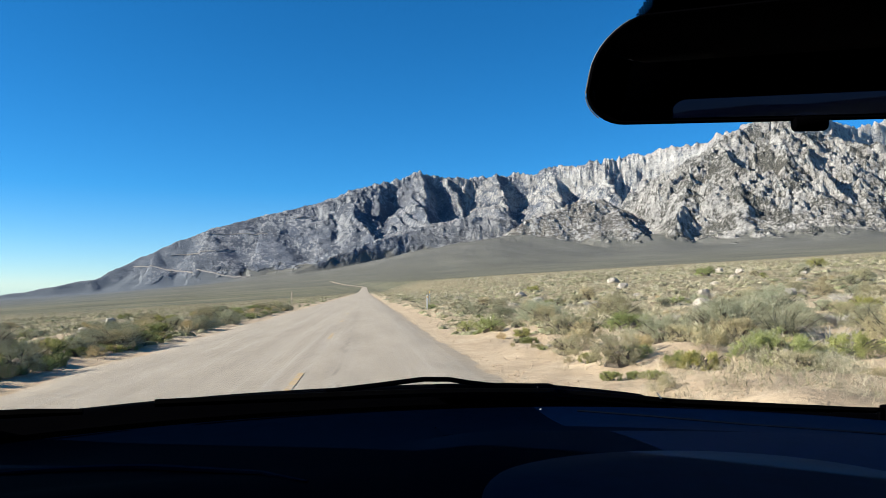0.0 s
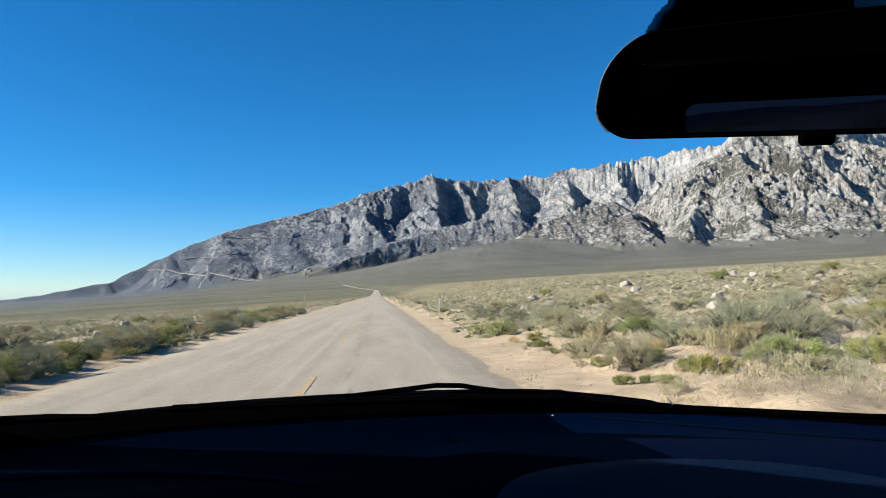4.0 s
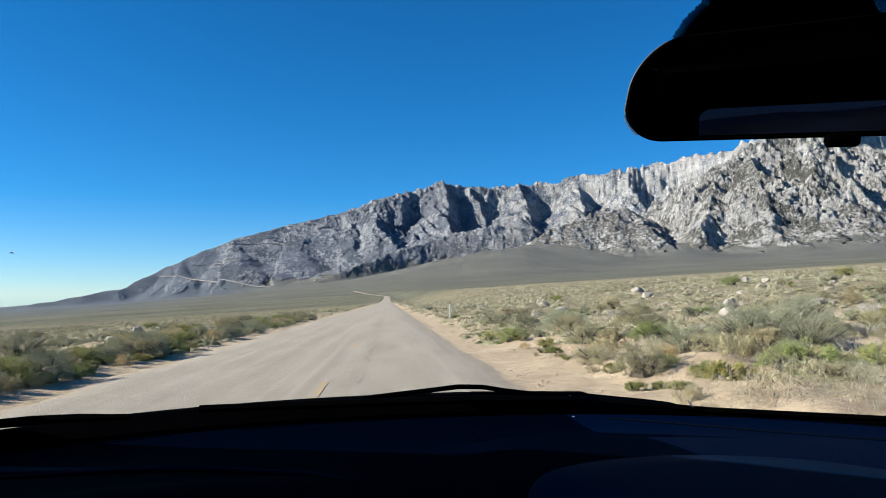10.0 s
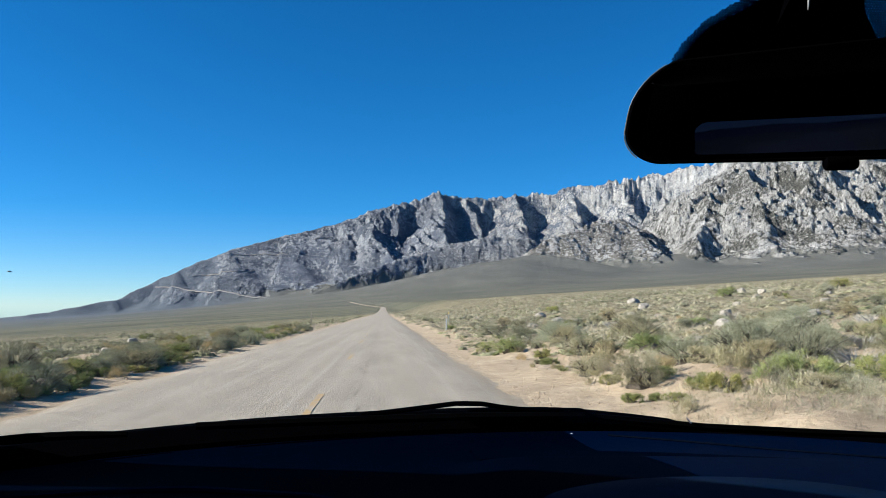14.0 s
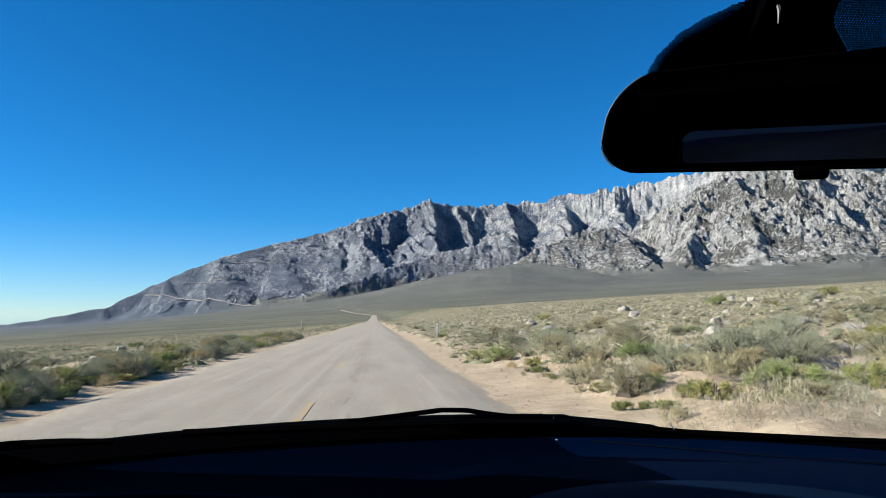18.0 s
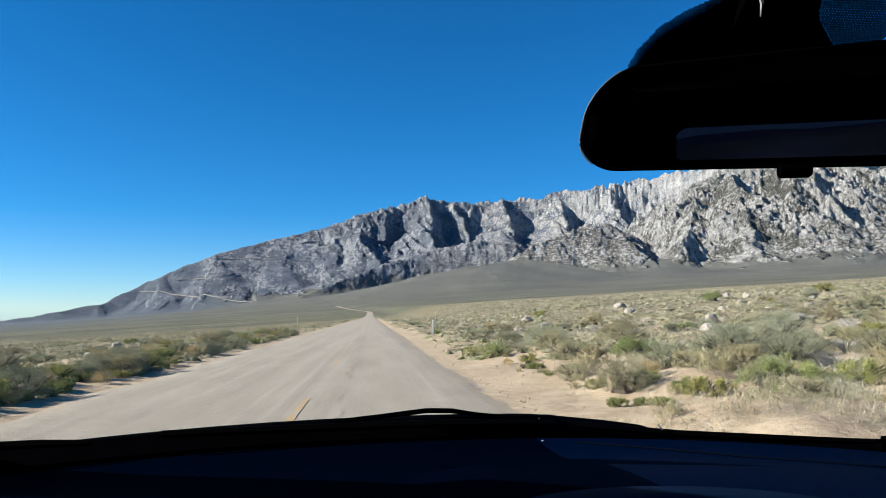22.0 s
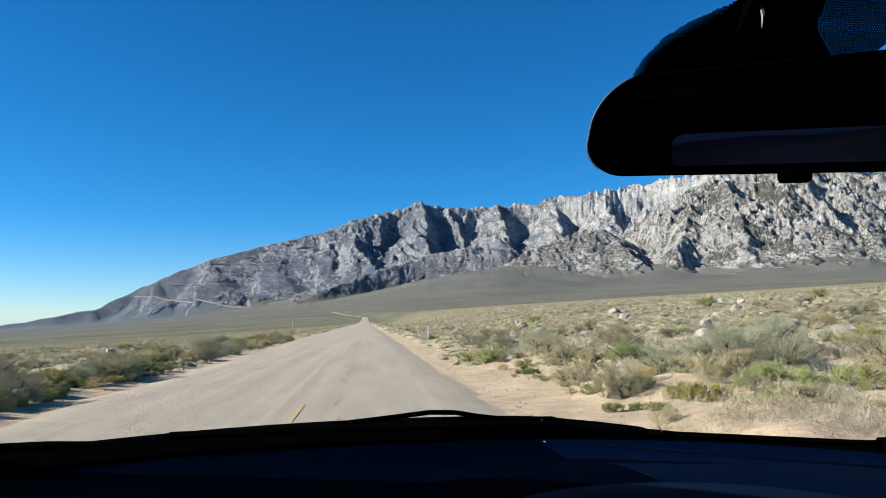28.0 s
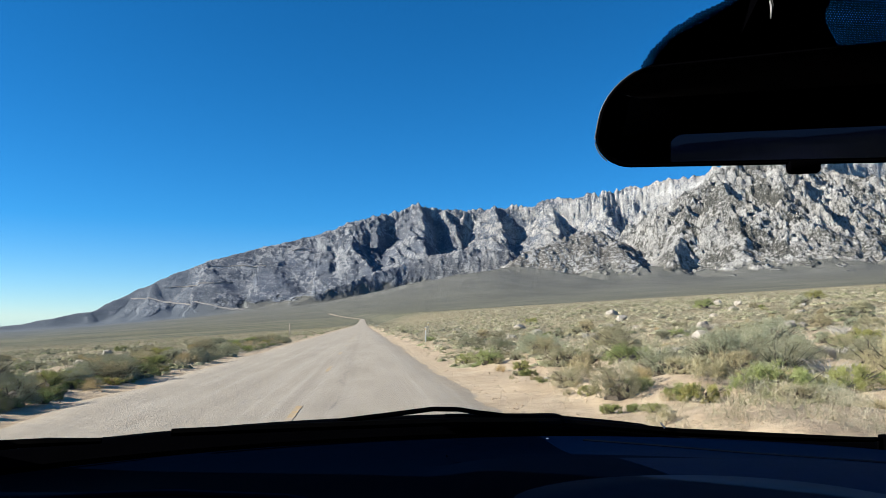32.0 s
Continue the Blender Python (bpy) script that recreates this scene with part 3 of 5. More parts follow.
def land(x, y):
    """Height, and how far rock, pale rock and the apron cover the ground."""
    base = plain(x, y) + rise_of(x, y)
    # behind, the land falls to a valley with a low range beyond
    base = base + smooth(2600, 4300, -y) * (34 + 40 * fbm(x / 900.0, y / 900.0, 5))
    far = y > 1300
    px, py = x[far], y[far]
    wx = px + 12 * fbm(px / 320.0, py / 320.0, 3) + 14 * fbm(px / 80.0, py / 80.0, 3)
    wy = py + 24 * fbm(px / 320.0 + 9.0, py / 320.0 - 4.0, 3)
    best = np.full(px.shape, -1e4)
    gap = np.zeros(px.shape)
    own = np.zeros(px.shape)
    soft = np.zeros(px.shape)
    white = np.zeros(px.shape)
    bare = np.zeros(px.shape)
    for name, (west, east, *line) in RIDGES.items():
        for (ax, ay, az), (bx, by, bz) in zip(line, line[1:]):
            dx, dy = bx - ax, by - ay
            s = np.clip(((wx - ax) * dx + (wy - ay) * dy) / (dx * dx + dy * dy), 0, 1)
            d = np.hypot(wx - ax - s * dx, wy - ay - s * dy)
            fall = np.where(wx > ax + s * dx, east, west)
            if name.startswith("fan"):
                d = np.hypot(d, 90.0) - 90.0
            z = az + s * (bz - az) - fall * d * (1 - 0.25 * smooth(200, 1200, d))
            if name == "crest_west":
                z = z - 1.1 * np.maximum(wx - 62, 0)
            new_best = z > best
            best = np.where(new_best, z, best)
            gap = np.where(new_best, d, gap)
            own = np.where(new_best, 1.0 if name.startswith("rock") else 0.35 if name.startswith("mid") else 0.0, own)
            soft = np.where(new_best, 1.0 if name in ("mid_hill", "mid_east", "fan", "fan_east") else 0.8 if name == "front_ridge" else 0.8 * (1 - smooth(-700, -250, px)) if name == "crest_west" else 0.0, soft)
            bare = np.where(new_best, 1.0 if name.startswith("fan") else 0.0, bare)
            white = np.where(new_best, smooth(700, 1300, px) * (1.0 if name in ("crest", "spur_d", "spur_e") else 0.0), white)
    b = base[far]
    k = 28.0
    h = np.clip(0.5 + 0.5 * (best - b) / k, 0, 1)
    z = b * (1 - h) + best * h + k * h * (1 - h)
    up = np.clip((z - b) / 190.0, 0, 1)
    # gullies run down the face; tors stand out on the near hills
    wild = 0.06 + 0.16 * smooth(-760, -560, px) + 0.78 * smooth(-480, 40, px)
    slant = px + 0.42 * py + 20 * fbm(px / 150.0, py / 150.0, 2)
    tor = np.abs(fbm(wx / 26.0, wy / 40.0, 3, 0.5))
    keen = 0.35 + 0.65 * smooth(0, 130, gap)
    z = z + up * wild * (1 - bare) * (keen * (15 - 6 * soft + 22 * own) * (ridged(slant / 165.0, (py - 0.42 * px) / 620.0, 4) - 1.0)
                         + (9 - 4 * soft) * (ridged(wx / 70.0, wy / 110.0, 4) - 0.9)
                         + own * (12 * (ridged(slant / 44.0, wy / 80.0, 4) - 0.95) + 24 * (0.3 + 0.7 * smooth(0, 70, gap)) * (tor - 0.3)) + (1 - own) * 8 * (tor - 0.3)
                         + (1 - own) * (1 - soft) * smooth(-150, 100, px) * 10 * (ridged(slant / 46.0, py / 300.0, 3) - 0.9)
                         + white * 17 * (ridged(slant / 44.0, py / 260.0, 3) - 0.9))
    z = z + np.clip((z - b) / 60.0, 0, 1) * wild * (2.0 + 4.5 * own + 3.0 * white) * fbm(px / 19.0, py / 26.0, 3)
    knob = np.zeros(x.shape)
    knob[far] = smooth(0.12, 0.55, tor) * smooth(-0.35, 0.25, fbm(px / 120.0, py / 150.0, 3))
    # higher knob values in a broken band along the western crest
    knob[far] += 0.9 * (1 - smooth(-150, 50, px)) * smooth(-760, -560, px) * np.exp(-((gap - 95) / 70.0) ** 2) * smooth(-0.1, 0.35, fbm(px / 70.0, py / 50.0, 4))
    out = base.copy()
    out[far] = z
    rock, pale, apron = np.zeros(x.shape), np.zeros(x.shape), smooth(70, 460, y - 800 * smooth(-100, 250, x) + 100 * fbm(x / 400.0, y / 400.0, 3))
    rock[far] = (1 - bare) * smooth(24 + 8 * soft, 44 + 16 * soft, z - b + 26 * fbm(px / 60.0, py / 60.0, 4))
    pale[far] = white * smooth(200, 480, z + 60 * fbm(px / 100.0, py / 100.0, 4))
    # the western foot is smooth brushy slope with little rock
    west = 1 - smooth(-800, -480, x + 120 * fbm(x / 130.0, y / 130.0, 4))
    rock = rock * (1 - 0.8 * west)
    rock = np.maximum(rock, smooth(2700, 3600, -y))
    hazed_rock = 1 - smooth(-50, 1000, x + 160 * fbm(x / 300.0, y / 300.0, 3))
    tan = np.zeros(x.shape)
    tan[far] = np.where(soft > 0.9, 1.0, 0.0)
    return out, rock, pale, apron, hazed_rock, knob, tan


def build_ground():
    az = np.radians(np.concatenate([np.linspace(-33, 44, 960), np.linspace(46, 325, 70)]))
    r = np.concatenate([np.geomspace(0.8, 1250, 180), np.linspace(1262, 3900, 270), np.linspace(3920, 4700, 24)])
    A, Rr = np.meshgrid(az, r)
    x, y = Rr * np.sin(A), Rr * np.cos(A)
    z, rock, pale, apron, hazed_rock, knob, tan = land(x, y)
    on_road = (1 - smooth(0.0, 0.5, ROAD_L - (x - bend(y)))) * (1 - smooth(0.0, 0.5, (x - bend(y)) - ROAD_R))
    z = z - 0.07 * on_road
    n, m = len(az), len(r)
    i = np.arange(n)
    rows = np.arange(m - 1)[:, None] * n
    a = (rows + i).ravel()
    b = (rows + (i + 1) % n).ravel()
    faces = np.stack([a, b, b + n, a + n], 1)
    verts = np.stack([x, y, z], 2).reshape(-1, 3)
    me = array_mesh("ground", verts, faces, GROUND, True)
    side = np.maximum(smooth(2.9, 6.0, (x - bend(y)) + 0.9 * fbm(x / 2.0, y / 2.0, 3)), smooth(6.0, 8.4, -(x - bend(y)) + 0.9 * fbm(x / 2.0, y / 2.0, 3)))
    scrub = side * smooth(14, 60, np.hypot(x, y))
    for name, val in (("rock", rock), ("pale", pale), ("apron", apron), ("hazed_rock", hazed_rock), ("knob", knob), ("tan", tan), ("scrub", scrub)):
        me.attributes.new(name, "FLOAT", "POINT").data.foreach_set("value", val.astype(np.float32).ravel())
    ob = new("ground", me)
    return tagged(ob, "sandy desert plain rising to grey granite mountains", "ground", kind="structure")


build_ground()


def build_mountain_road():
    """Graded switchbacks cut into the western slope."""
    runs = ((-846, -410, 69, 27), (-623, -398, 204, 208), (-309, -229, 283, 300), (-733, -509, 110, 137))
    for x0, x1, z0, z1 in runs:
        x = np.linspace(x0, x1, int(abs(x1 - x0) / 4))
        t = x - x0
        want = np.interp(x, (x0, x1), (z0, z1)) + 3.5 * fbm(x / 38.0, x * 0 + z0, 3)
        ys = np.linspace(2300, 3550, 700)
        gx, gy = np.meshgrid(x, ys, indexing="ij")
        rise = land(gx, gy)[0]
        pad_ = np.pad(rise, ((9, 9), (0, 0)), "edge")
        rise = sum(pad_[k:k + len(x)] for k in range(19)) / 19.0
        y = ys[np.argmax(rise > want[:, None], 1)]
        y = np.polyval(np.polyfit(t, y, 3), t)
        w = 2.6 + 1.6 * fbm(t / 45.0, t * 0 + 7.0, 3)
        level = np.clip(land(x, y)[0], want - 2.0, want + 9.0) + 1.5
        rows = [np.stack([x, y + k * w, level + up], 1) for k, up in ((-1.3, -3.0), (-1, 0.0), (1, 1.5))]
        v = np.stack(rows, 1).reshape(-1, 3)
        a = (np.arange(len(t) - 1)[:, None] * 3 + np.arange(2)).ravel()
        ob = new("mountain_road", array_mesh("mountain_road", v, np.stack([a, a + 1, a + 4, a + 3], 1), EARTH, True))
        tagged(ob, "pale graded road cut across the mountain slope", "road", kind="structure")


build_mountain_road()


def one(x, y):
    return float(plain(np.array([float(x)]), np.array([float(y)]))[0])


def build_road():
    ys = np.concatenate([np.linspace(-700, -45, 120), np.linspace(-40, 120, 640), np.linspace(121, 1150, 300), np.linspace(1155, 1620, 100)])
    across = np.linspace(0, 1, 13)
    wob_l = 0.22 * fbm(ys / 2.3, ys * 0 + 1.5, 4)
    wob_r = 0.22 * fbm(ys / 2.3, ys * 0 + 8.5, 4)
    left, right = ROAD_L + wob_l, ROAD_R + wob_r
    x = left[:, None] + (right - left)[:, None] * across + bend(ys)[:, None]
    y = np.repeat(ys[:, None], 13, 1)
    crown = 0.03 * (1 - (2 * across - 1) ** 2)
    z = profile(y) + crown + rise_of(x, y) + 0.0004 * np.maximum(y - 400, 0) + 0.002 * fbm(x / 1.3, y / 1.8, 3)
    z[:, 0] -= 0.09
    z[:, -1] -= 0.09
    n = 13
    a = (np.arange(len(ys) - 1)[:, None] * n + np.arange(n - 1)).ravel()
    faces = np.stack([a, a + 1, a + 1 + n, a + n], 1)
    ob = new("road", array_mesh("road", np.stack([x, y, z], 2).reshape(-1, 3), faces, ROAD, True))
    tagged(ob, "straight two-lane road of worn beige chip seal", "road", kind="structure")
    k = 0
    for i in range(-8, 36):
        y0 = 10.2 + 12.2 * i
        bm = bmesh.new()
        rows = []
        for j in range(8):
            yy = y0 + 2.9 * j / 7
            w = 0.05 + 0.004 * math.sin(2.1 * j + i)
            zz = float(profile(yy)) + 0.0332
            cx = ROAD_MID + 0.02 * math.sin(1.7 * i)
            rows.append([bm.verts.new(p) for p in ((cx - w, yy, zz - 0.006), (cx - w, yy, zz + 0.003), (cx + w, yy, zz + 0.003), (cx + w, yy, zz - 0.006))])
        for p, q in zip(rows, rows[1:]):
            for c in range(3):
                bm.faces.new((p[c], p[c + 1], q[c + 1], q[c]))
        tagged(part("lane_dash", bm, PAINT, ob, smooth=False), "faded yellow centre line dash")


build_road()


# ---- brush ----
def sprig_cloud(rng, count, radius, height, leaf, width, per, upright, lobes):
    """Leaves of a bush: many narrow blades on sprigs round a lobed dome."""
    k = max(7, count // 22)
    bth, bup = rng.random(k) * math.tau, rng.random(k) ** 0.75
    lobe = 1 + 0.22 * np.sin(bth * lobes[0] + lobes[2]) + 0.14 * np.sin(bth * lobes[1] + lobes[3])
    brad = radius * lobe * np.sqrt(np.clip(1 - (bup * 0.93) ** 2, 0.03, 1)) * (0.55 + 0.45 * rng.random(k) ** 0.5)
    bz = height * (0.05 + 0.72 * bup * (0.8 + 0.35 * rng.random(k)))
    own = rng.integers(0, k, count)
    foot = np.stack([np.cos(bth) * brad, np.sin(bth) * brad, bz], 1)[own] + rng.normal(size=(count, 3)) * radius * np.array([0.085, 0.085, 0.07])
    bax = np.stack([np.cos(bth) * (1 - upright), np.sin(bth) * (1 - upright), upright + 0.45 * bup], 1) + 0.22 * rng.normal(size=(k, 3))
    axis = bax[own] + 0.2 * rng.normal(size=(count, 3))
    axis /= np.linalg.norm(axis, axis=1, keepdims=True)
    foot = np.repeat(foot, per, 0)
    axis = np.repeat(axis, per, 0)
    n = count * per
    along = rng.random(n)[:, None]
    base = foot + axis * along * leaf * 1.9
    d = axis + 0.75 * rng.normal(size=(n, 3))
    d /= np.linalg.norm(d, axis=1, keepdims=True)
    s = np.cross(d, rng.normal(size=(n, 3)))
    s /= np.linalg.norm(s, axis=1, keepdims=True)
    ln = leaf * (0.6 + 0.7 * rng.random(n))[:, None]
    wd = width * (0.6 + 0.8 * rng.random(n))[:, None]
    v = np.stack([base, base + d * ln * 0.5 + s * wd * 0.5, base + d * ln, base + d * ln * 0.5 - s * wd * 0.5], 1).reshape(-1, 3)
    v[:, 2] = np.maximum(v[:, 2], 0.01)
    f = np.arange(n * 4).reshape(-1, 4)
    return v, f


def twigs(rng, count, radius, height, thick):
    """Bare stems that fork once, as three-sided bars."""
    V, Fc = [], []

    def bar(a, b, ra, rb):
        d = b - a
        s = np.cross(d, (0.3, 0.2, 1.0))
        s /= np.linalg.norm(s) + 1e-9
        t = np.cross(s, d)
        t /= np.linalg.norm(t) + 1e-9
        k = len(V)
        for p, r in ((a, ra), (b, rb)):
            for q in range(3):
                V.append(p + r * (math.cos(q * 2.094) * s + math.sin(q * 2.094) * t))
        Fc.extend([(k, k + 1, k + 4, k + 3), (k + 1, k + 2, k + 5, k + 4), (k + 2, k, k + 3, k + 5)])
    for i in range(count):
        th = rng.random() * math.tau
        el = 0.35 + 0.9 * rng.random()
        a = np.array([0.05 * math.cos(th), 0.05 * math.sin(th), -0.04])
        b = np.array([math.cos(th) * radius * 0.5 * math.cos(el), math.sin(th) * radius * 0.5 * math.cos(el), height * 0.5 * math.sin(el) + 0.05])
        bar(a, b, thick, thick * 0.7)
        for j in range(3):
            e = b + np.array([math.cos(th), math.sin(th), 0.8]) * radius * 0.45 * (0.5 + rng.random()) + rng.normal(size=3) * 0.12 * radius
            e[2] = min(e[2], height)
            bar(b, e, thick * 0.7, thick * 0.2)
    return np.array(V), Fc


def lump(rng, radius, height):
    """A solid dark middle that stands in for the shade inside a bush."""
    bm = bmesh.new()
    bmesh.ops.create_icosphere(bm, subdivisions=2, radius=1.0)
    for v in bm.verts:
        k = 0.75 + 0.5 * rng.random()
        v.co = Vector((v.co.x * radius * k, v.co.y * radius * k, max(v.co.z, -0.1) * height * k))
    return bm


def make_bush(name, label, category, group, seed, radius, height, count, leaf, width, per, upright, mat, stems, bare=False):
    rng = np.random.default_rng(seed)
    top = tagged(new(name), label, category, group)
    lobes = (int(rng.integers(2, 4)), int(rng.integers(4, 7)), rng.random() * 6, rng.random() * 6)
    if not bare:
        v, f = sprig_cloud(rng, count, radius, height, leaf, width, per, upright, lobes)
        if leaf < 0.12:
            w, g = sprig_cloud(rng, count // 3, radius * 0.62, height * 0.62, leaf * 1.1, leaf * 0.36, 5, upright, lobes)
            f = np.concatenate([f, g + len(v)])
            v = np.concatenate([v, w])
        new("foliage", array_mesh("foliage", v, f, mat)).parent = top
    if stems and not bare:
        part("heart", lump(rng, radius * 0.45, height * 0.42), WOOD, top, "dark lump standing for the shade inside the bush", smooth=True)
    if stems:
        v, f = twigs(rng, stems, radius, height * (1 if bare else 0.8), 0.016 if bare else 0.02)
        new("stem", array_mesh("stem", v, f, mat if bare else WOOD)).parent = top
    return top


SAGE_LABEL = "silvery grey-green sagebrush growing in sandy desert soil"
RABBIT_LABEL = "low yellow-green desert shrub beside the road"
GRASS_LABEL = "clump of dry straw-coloured desert grass"
KINDS = {
    "sage": [make_bush("sagebrush", SAGE_LABEL, "shrub", "roadside brush", 10 + i, r, h, n * 3, 0.028, 0.0068, 14, 0.7, SAGE, 14)
             for i, (r, h, n) in enumerate(((0.75, 1.05, 820), (0.6, 0.8, 600), (0.5, 0.6, 420), (0.85, 0.95, 900), (0.4, 0.5, 280)))],
    "rabbit": [make_bush("green_shrub", RABBIT_LABEL, "shrub", "roadside brush", 30 + i, r, h, n * 2, 0.040, 0.0065, 12, 0.66, RABBIT, 9)
               for i, (r, h, n) in enumerate(((0.5, 0.5, 400), (0.35, 0.34, 260), (0.65, 0.6, 500)))],
    "grass": [make_bush("grass_clump", GRASS_LABEL, "grass", "roadside brush", 50 + i, r, h, n, 0.13, 0.007, 7, 0.8, STRAW, 0)
              for i, (r, h, n) in enumerate(((0.28, 0.2, 160), (0.4, 0.28, 240)))],
    "bare": [make_bush("dead_bush", "leafless bleached grey dead bush on sandy soil", "shrub", "roadside brush", 60, 0.6, 0.55, 0, 0, 0, 0, 0, DEADWOOD, 40, True)],
}
_used = set()


def plant(kind, i, x, y, size, turn):
    src = KINDS[kind][i % len(KINDS[kind])]
    m = pose(x, y, one(x, y) - 0.03, 0, 0, turn)
    if src.name not in _used:
        _used.add(src.name)
        src.scale = (1, 1, 1)
        src.matrix_basis = m
        return src
    ob = copy_thing(src, m)
    ob.scale = (size, size, size * random.uniform(0.85, 1.15))
    return ob


# the tall cluster on the bank, and single shrubs nearer the shoulder
random.seed(11)
for kind, i, x, y, size in (
        ("sage", 0, 7.5, 15.6, 1.15), ("sage", 3, 8.4, 15.0, 1.3), ("sage", 1, 6.3, 15.9, 1.0), ("sage", 3, 8.2, 16.4, 1.35), 
        ("sage", 2, 7.0, 14.0, 1.0), ("bare", 0, 9.0, 14.2, 1.1), ("rabbit", 2, 6.7, 11.9, 1.0), ("rabbit", 0, 8.0, 12.0, 1.1), ("rabbit", 1, 5.3, 11.7, 0.9),
        ("rabbit", 1, 4.9, 13.4, 1.0), ("grass", 1, 5.9, 12.8, 1.2), ("grass", 0, 4.6, 16.2, 1.0), ("grass", 1, 7.3, 12.9, 1.1), ("sage", 4, 5.4, 18.4, 1.1),
        ("sage", 0, 9.9, 13.2, 1.15), ("sage", 2, 7.5, 12.4, 0.95), ("sage", 2, 6.0, 14.2, 0.75), ("sage", 1, 11.5, 16.5, 1.1), ("bare", 0, 8.1, 13.3, 0.9), ("rabbit", 0, 9.1, 11.2, 0.9), ("sage", 2, 5.6, 21.5, 1.1), ("rabbit", 1, 4.4, 20.5, 0.9)):
    plant(kind, i, x, y, size * 0.86, random.uniform(0, 360))
for _ in range(16):
    y = 9.6 + 6.5 * random.random()
    x = 3.5 + 3.6 * random.random()
    plant(random.choice(("rabbit", "grass", "grass", "sage", "rabbit")), random.randrange(5), x, y, random.uniform(0.35, 0.62), random.uniform(0, 360))
for _ in range(70):
    y = 8.6 + 15 * random.random() ** 1.3
    plant(random.choice(("rabbit", "rabbit", "grass")), random.randrange(5), -5.75 - 1.5 * random.random(), y, random.uniform(0.42, 0.75), random.uniform(0, 360))
for _ in range(16):
    y = 10.5 + 22 * random.random()
    plant(random.choice(("rabbit", "grass", "grass", "sage")), random.randrange(5), 3.0 + 1.4 * random.random() ** 0.7, y, random.uniform(0.22, 0.42), random.uniform(0, 360))
plant("bare", 0, 16.5, 25.0, 1.05, 40)
for x, y, size in ((33, 72, 1.6), (52, 84, 1.9), (21, 95, 1.5), (-24, 80, 1.2)):
    plant("rabbit", 2, x, y, size, random.uniform(0, 360))
placed = 0
for _ in range(110):
    y = 11.5 + 52 * random.random() ** 1.3
    plant(random.choice(("rabbit", "rabbit", "grass", "grass", "sage")), random.randrange(5), -5.9 - 2.4 * random.random() ** 1.4, y, random.uniform(0.5, 0.85), random.uniform(0, 360))
for _ in range(9000):
    if placed >= 260:
        break
    y = 9.5 + 55 * random.random() ** 1.4
    if random.random() < 0.62:
        x = 3.5 + random.random() ** 1.2 * (0.72 * y + 3)
        if 4.5 < x < 10.2 and 10.5 < y < 18.5:
            continue
        if x < 4.4 and random.random() < 0.5:
            continue
    else:
        x = -6.0 - random.random() ** 1.7 * (0.42 * y + 2)
    roll = random.random()
    edge = x < 5.6 if x > 0 else x > -7.6
    if x > 0:
        kind = ("rabbit" if roll < 0.45 else "grass" if roll < 0.85 else "sage") if edge else ("sage" if roll < 0.58 else "rabbit" if roll < 0.75 else "grass" if roll < 0.95 else "bare")
    else:
        kind = ("rabbit" if roll < 0.5 else "grass" if roll < 0.8 else "sage") if edge else ("sage" if roll < 0.25 else "rabbit" if roll < 0.8 else "grass")
    plant(kind, random.randrange(5), x, y, random.uniform(0.6, 1.05) * (0.75 if edge else 0.95 if x > 0 else 0.85), random.uniform(0, 360))
    placed += 1


